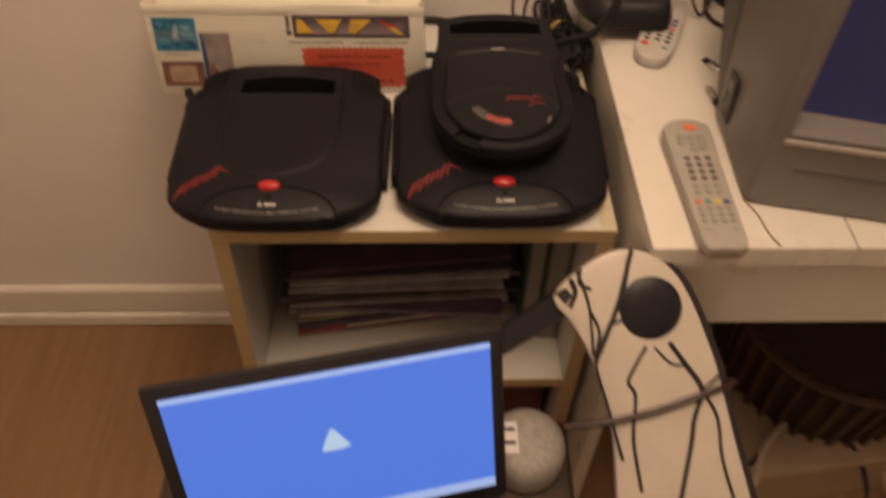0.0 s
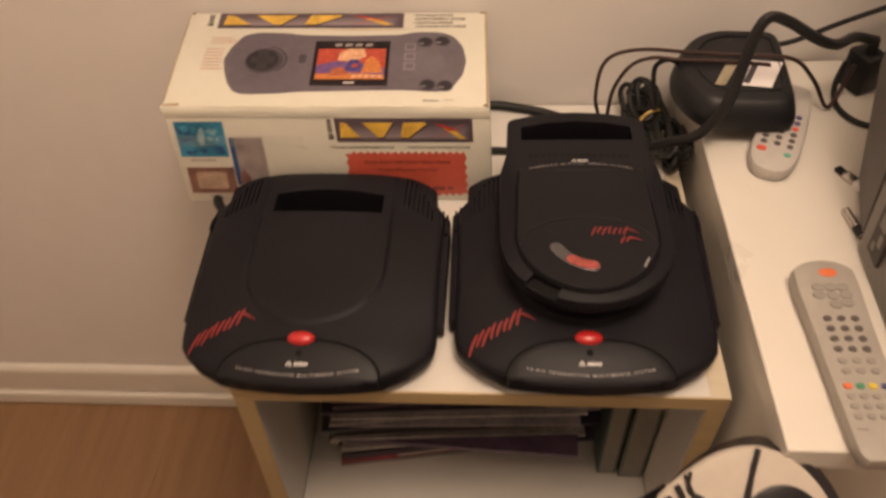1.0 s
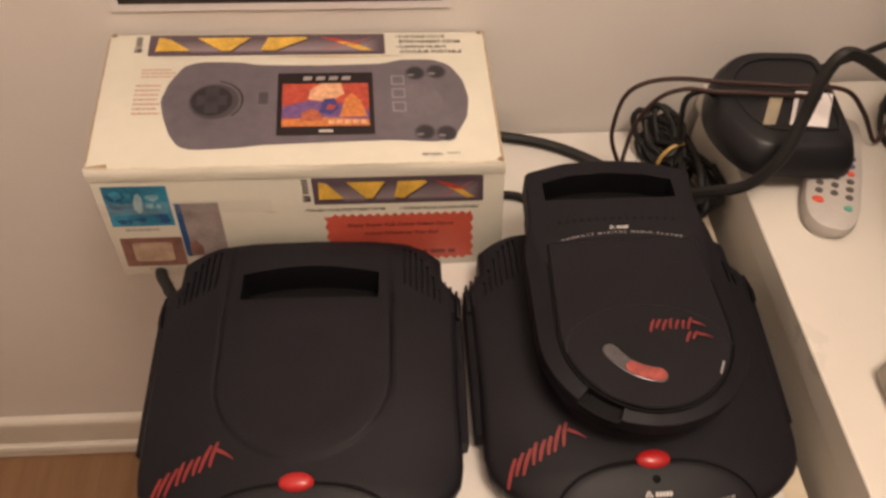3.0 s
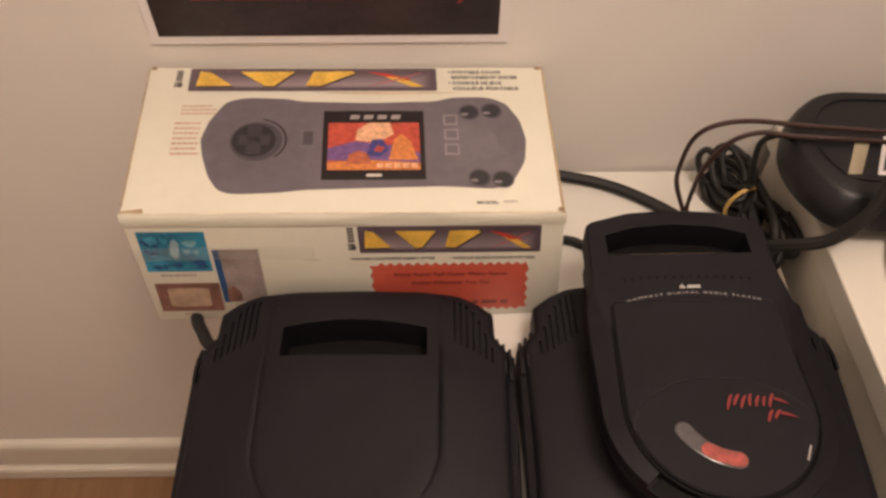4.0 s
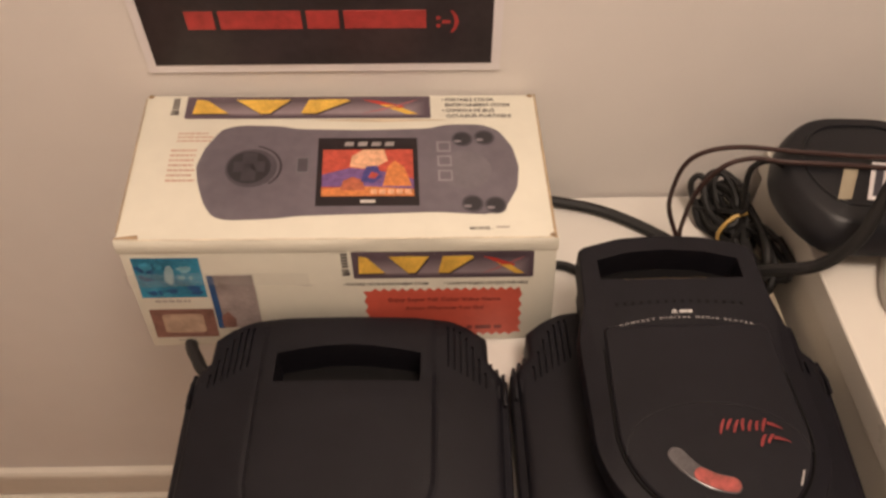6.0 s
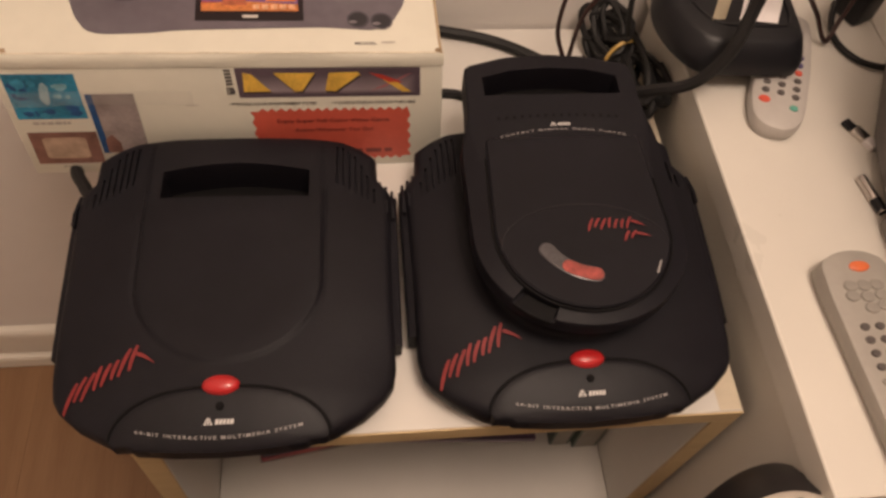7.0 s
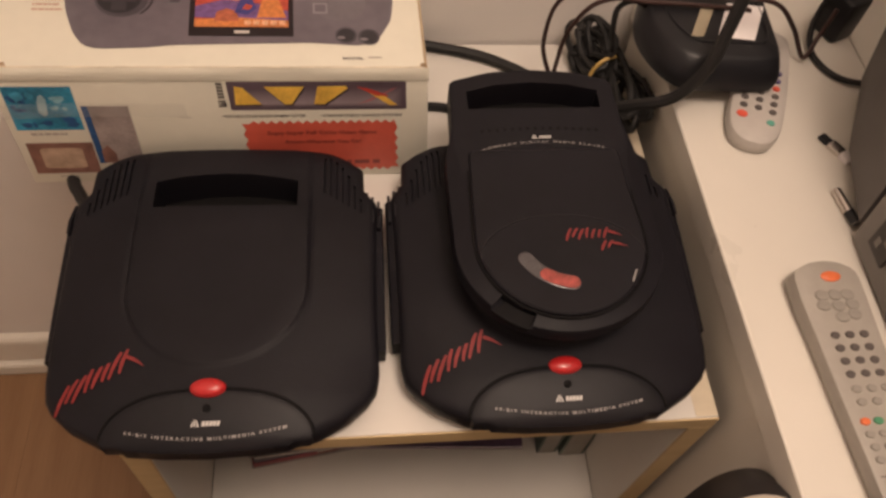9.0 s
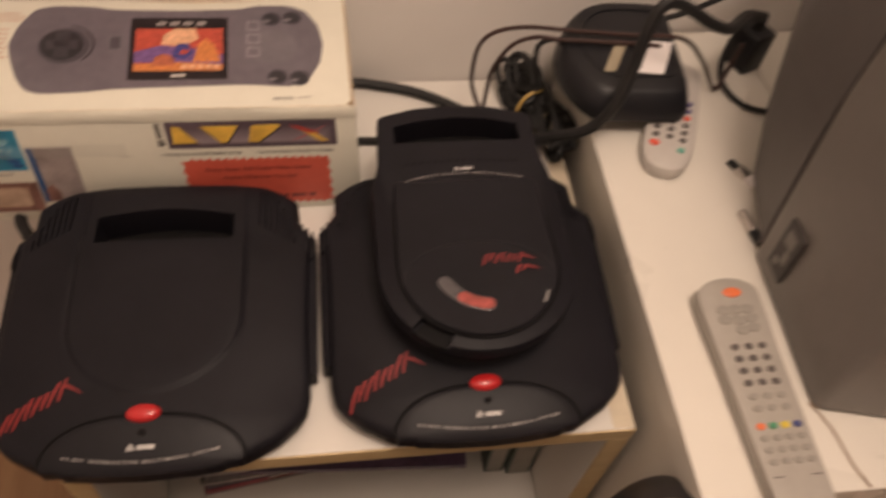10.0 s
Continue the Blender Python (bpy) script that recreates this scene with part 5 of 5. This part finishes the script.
# ---- laptop on its stool ----
STOOL = mat("dark_stained_wood", (0.06, 0.035, 0.022), 0.5, var=0.3, scale=8, stretch=(1, 8, 1))
LID_TL = Vector((-0.024, -0.600, 0.716))
ux = Vector((0.98, 0.2, 0)).normalized()
uv = (Vector((0, 0, -1)) * math.cos(radians(20)) + Vector((0.2, -0.98, 0)) * math.sin(radians(20))).normalized()
un = ux.cross(-uv).normalized()
lap = thing("laptop", Matrix.Translation(LID_TL + uv * 0.222) , "open black laptop showing a bright blue screen", "laptop")
LW, LH = 0.332, 0.222


def slab(u0, u1, v0, v1, h0, h1, bev=0.0):
    bm = brick(u0, u1, v0, v1, h0, h1, bev, 2)
    o = LID_TL - lap.matrix_world.translation
    for q in bm.verts:
        q.co = o + ux * q.co.x + uv * q.co.y + un * q.co.z
    return bm


LAPBLACK = mat("laptop_black_plastic", (0.018, 0.017, 0.02), 0.45, var=0.15, scale=30)
lidp = part("lid", slab(0, LW, 0, LH, -0.008, 0.0, 0.003), LAPBLACK, lap, smooth=True)
part("screen", slab(0.014, LW - 0.013, 0.014, 0.200, 0.0004, 0.0012), glowing("blue_screen", (0.065, 0.20, 0.84), 1.15), lap, "bright blue lit screen")
part("title_bar", slab(0.014, LW - 0.013, 0.014, 0.0195, 0.0013, 0.0017), glowing("pale_bar", (0.36, 0.52, 0.95), 1.2), lap, "pale lit bar")
part("task_bar", slab(0.014, LW - 0.013, 0.188, 0.200, 0.0013, 0.0017), glowing("pale_bar_low", (0.36, 0.52, 0.95), 1.1), lap, "pale lit bar")
tri = bmesh.new()
o = LID_TL - lap.matrix_world.translation
for q in ([(0.158, 0.083), (0.162, 0.083), (0.176, 0.106), (0.168, 0.109), (0.148, 0.109), (0.149, 0.103)],):
    lo = [o + ux * a + uv * b + un * 0.0014 for a, b in q]
    hi_ = [p + un * 0.0004 for p in lo]
    loft([lo, hi_], bm=tri)
part("screen_emblem", tri, glowing("pale_emblem", (0.45, 0.66, 0.95), 1.1), lap, "pale triangular emblem")
hinge = LID_TL + uv * LH
ub = Vector((ux.y, -ux.x, 0))
bb = brick(0, LW, 0.0, 0.225, -0.024, -0.004, 0.003, 2)
for q in bb.verts:
    q.co = ux * q.co.x + ub * q.co.y + Vector((0, 0, q.co.z))
part("base", bb, LAPBLACK, lap, smooth=True)
kb = brick(0.03, LW - 0.03, 0.03, 0.12, -0.0042, -0.002, 0.001, 1)
for q in kb.verts:
    q.co = ux * q.co.x + ub * q.co.y + Vector((0, 0, q.co.z))
part("keyboard", kb, BLACKSMOOTH, lap)
SZ = hinge.z - 0.0242
stool = thing("stool", pose(0.13, -0.77, 0), "plain dark wooden stool carrying the laptop", "stool")
part("seat", brick(-0.20, 0.265, -0.17, 0.265, SZ - 0.03, SZ, 0.006, 2), STOOL, stool)
for x, y in ((-0.17, -0.14), (0.215, -0.14), (-0.17, 0.23), (0.215, 0.23)):
    part("leg", brick(x - 0.016, x + 0.016, y - 0.016, y + 0.016, 0, SZ - 0.0305, 0.003, 1), STOOL, stool)

# round white speaker beside the laptop
MESH = mat("white_speaker_mesh", (0.42, 0.39, 0.36), 0.6, var=0.25, scale=160, bump=1.0, bump_scale=420)
spk = thing("speaker", pose(0.341, -0.556, SZ), "low round white speaker with fine mesh cover behind the laptop", "speaker")
part("mesh_cover", lathe([(0.036, 0.0), (0.042, 0.004), (0.0435, 0.015), (0.0435, 0.036), (0.041, 0.047), (0.035, 0.054), (0.025, 0.058), (0.008, 0.059)], 40), MESH, spk, smooth=True)
part("top_label", brick(-0.032, -0.012, -0.020, 0.018, 0.0545, 0.0598, 0.0008, 1), PAPER, spk, "white label with dark bars")
for y in (-0.008, 0.008):
    part("label_bar", brick(-0.029, -0.015, y - 0.002, y + 0.002, 0.0599, 0.0602), BLACKSMOOTH, spk)

# ---- guitar-shaped controller leaning against the desk ----
def guitar():
    g = thing("guitar_controller", pose(0.415, -0.485, 0.757, 42, 0, 0), "white guitar-shaped game controller with black crack pattern and disc", "game controller")
    shell = mat("cream_gloss_shell", (0.55, 0.495, 0.43), 0.34, var=0.07, scale=14, coat=0.2)
    side = mat("black_gloss_side", (0.018, 0.016, 0.018), 0.35, var=0.1, scale=20)
    # local x across, local -y down the body, local z out of the face
    left = [(0.006, 0.012), (-0.022, 0.004), (-0.047, -0.014), (-0.064, -0.030), (-0.066, -0.042), (-0.052, -0.054), (-0.036, -0.078), (-0.020, -0.118), (-0.008, -0.165), (-0.004, -0.24), (-0.014, -0.33), (-0.005, -0.38)]
    right = [(0.06, -0.395), (0.13, -0.37), (0.141, -0.30), (0.124, -0.228), (0.108, -0.170), (0.090, -0.098), (0.071, -0.048), (0.056, -0.018), (0.034, 0.004)]
    out = [tuple(p) for p in resample(rounded(left + right, 0.012, 3), 110)]
    c = (0.035, -0.16)
    sc = lambda s, z, dx=0.0: [(c[0] + (x - c[0]) * s + dx, c[1] + (y - c[1]) * (1 - (1 - s) * 0.5), z) for x, y in out]
    part("face_shell", loft([sc(1.0, -0.006), sc(1.0, -0.003), sc(0.985, 0.0), sc(0.93, 0.0015), sc(0.5, 0.003)]), shell, g, "glossy cream white face", smooth=True)
    part("side_body", loft([sc(0.93, -0.055, 0.014), sc(0.97, -0.045, 0.015), sc(0.99, -0.022, 0.014), sc(0.985, -0.0062, 0.009)]), side, g, "black glossy side", smooth=True)
    part("round_pad", lathe([(0.0295, 0.0005), (0.0295, 0.0042), (0.028, 0.0052), (0.010, 0.0058)], 40, cx=0.026, cy=-0.0455), BLACKSMOOTH, g, "matt black round pad", smooth=True)
    zz = 0.0033
    for w, pts in ((0.0022, [(0.008, 0.010), (0.003, -0.012), (-0.006, -0.046), (-0.018, -0.075), (-0.026, -0.098)]), (0.0014, [(-0.044, -0.010), (-0.036, -0.03), (-0.031, -0.05), (-0.028, -0.09)]), (0.0016, [(-0.04, -0.008), (-0.041, -0.022), (-0.030, -0.028)]),
                   (0.0018, [(0.022, -0.082), (0.012, -0.100), (0.005, -0.116), (0.012, -0.129), (0.010, -0.17), (0.018, -0.22)]), (0.0026, [(0.044, -0.078), (0.060, -0.1), (0.075, -0.123), (0.068, -0.15), (0.065, -0.175), (0.055, -0.23)]),
                   (0.0016, [(0.075, -0.123), (0.086, -0.115), (0.092, -0.108)]), (0.0020, [(0.004, -0.057), (-0.004, -0.058), (-0.012, -0.062)]), (0.0014, [(0.03, -0.083), (0.045, -0.098), (0.06, -0.1)]), (0.0024, [(-0.05, -0.018), (-0.045, -0.03), (-0.05, -0.045)]), (0.0016, [(-0.03, -0.05), (-0.022, -0.07), (-0.026, -0.098), (-0.014, -0.14), (0.0, -0.19)]), (0.0018, [(0.0, -0.032), (-0.006, -0.046)]), (0.0022, [(0.005, 0.0), (0.0, -0.03), (-0.01, -0.058), (-0.022, -0.088)]), (0.0016, [(0.075, -0.123), (0.09, -0.15), (0.095, -0.19), (0.11, -0.24)])):
        part("crack_stripe", tube([(x, y, zz) for x, y in pts], w, 6, 4, flat=0.35), side, g, smooth=True)
    part("horn_patch", drape([tuple(p) for p in resample([(-0.063, -0.032), (-0.054, -0.026), (-0.046, -0.034), (-0.054, -0.044)], 20)], lambda x, y: 0.0005, 0.0012, 0.001, rings_in=()), side, g)
    part("neck", loft([[(x, y + 0.012, z) for x, y, z in q] for q in ([(-0.052, -0.038, -0.006), (-0.052, -0.067, -0.006), (-0.052, -0.067, -0.026), (-0.052, -0.038, -0.026)], [(-0.112, -0.076, -0.006), (-0.112, -0.103, -0.006), (-0.112, -0.103, -0.026), (-0.112, -0.076, -0.026)])]), BLACKSMOOTH, g, "black neck bar")
    part("strap_cord", tube([(-0.055, -0.158, 0.002), (-0.02, -0.153, 0.008), (0.03, -0.142, 0.008), (0.09, -0.122, 0.006), (0.112, -0.118, -0.01)], 0.0032, 8, 5), BROWNWIRE, g, "brown cord lying across the face", smooth=True)
    return g


guitar()

# ---- under the desk ----
WICKER = mat("brown_wicker", (0.06, 0.032, 0.018), 0.6, var=0.4, scale=40)
bk = thing("wicker_basket", pose(0.93, -0.20, 0), "dark brown wicker basket on the floor under the desk", "basket")
part("liner", lathe([(0.13, 0.004), (0.15, 0.01), (0.175, 0.30)], 32), mat("basket_dark", (0.03, 0.018, 0.012), 0.8), bk, smooth=True)
post_ = None
for k in range(36):
    a = 2 * math.pi * k / 36
    mm = pose(0, 0, 0, 0, 0, math.degrees(a))
    if post_ is None:
        post_ = part("stake", tube([(0.152, 0, 0.0), (0.165, 0, 0.12), (0.18, 0, 0.305)], 0.0055, 6, 3), WICKER, bk)
        post_.matrix_local = mm
    else:
        same("stake", post_, mm, bk)
for z, r in ((0.02, 0.158), (0.30, 0.186)):
    part("hoop", tube([(r * math.cos(2 * math.pi * k / 24), r * math.sin(2 * math.pi * k / 24), z) for k in range(25)], 0.008, 6, 2), WICKER, bk, smooth=True)
CARDBROWN = mat("pale_cardboard", (0.33, 0.24, 0.165), 0.7, var=0.15, scale=14, bump=0.1)
cb = thing("carton", pose(0.72, -0.40, 0, 0, 0, 8), "pale flat cardboard carton on the floor under the desk", "carton")
part("body", brick(0, 0.32, -0.03, 0.20, 0, 0.13, 0.003, 1), CARDBROWN, cb)
part("flap", brick(0.002, 0.318, -0.028, 0.085, 0.1305, 0.133), CARDBROWN, cb)
part("flap", brick(0.002, 0.318, 0.088, 0.198, 0.1305, 0.133), CARDBROWN, cb)
cable("floor_cable", [(0.62, -0.30, 0.50), (0.64, -0.36, 0.35), (0.70, -0.42, 0.20), (0.76, -0.40, 0.142), (0.84, -0.33, 0.14), (0.93, -0.36, 0.141), (0.96, -0.44, 0.08), (0.90, -0.52, 0.006)], 0.004, RUBBER, "black cable hanging under the desk")
cable("floor_cable", [(0.75, -0.44, 0.138), (0.80, -0.36, 0.14), (0.90, -0.30, 0.145), (1.0, -0.33, 0.138), (1.02, -0.40, 0.06), (1.05, -0.46, 0.006)], 0.006, mat("pale_cable", (0.42, 0.33, 0.27), 0.5), "pale thick cable looped under the desk")

# ---- floor boards ----
floor = tagged(part("floor", brick(X0, X1, Y0, 0.0, -0.05, -0.009), mat("floor_bed", (0.05, 0.03, 0.02), 0.9)), "warm oak laminate plank floor", "floor", kind="structure")
PW, PL = 0.193, 1.285
plank = None
for i in range(int((X1 - X0) / PW) + 1):
    off = -((i * 0.43) % 1.0) * PL
    y = Y0 + off
    while y < 0:
        a, b = max(y, Y0), min(y + PL, 0.0)
        if b - a > 0.02:
            full = abs((b - a) - PL) < 1e-6
            x0 = X0 + i * PW
            w = min(PW, X1 - x0)
            if w > 0.02:
                if full and w == PW and plank is not None:
                    same("plank", plank, pose(x0, a, 0), floor)
                else:
                    ob = part("plank", brick(0.0001, w - 0.0001, 0.0001, b - a - 0.0001, -0.0085, 0.0, 0.0005, 1), OAK, floor)
                    ob.matrix_local = pose(x0, a, 0)
                    if full and w == PW:
                        plank = ob
        y += PL
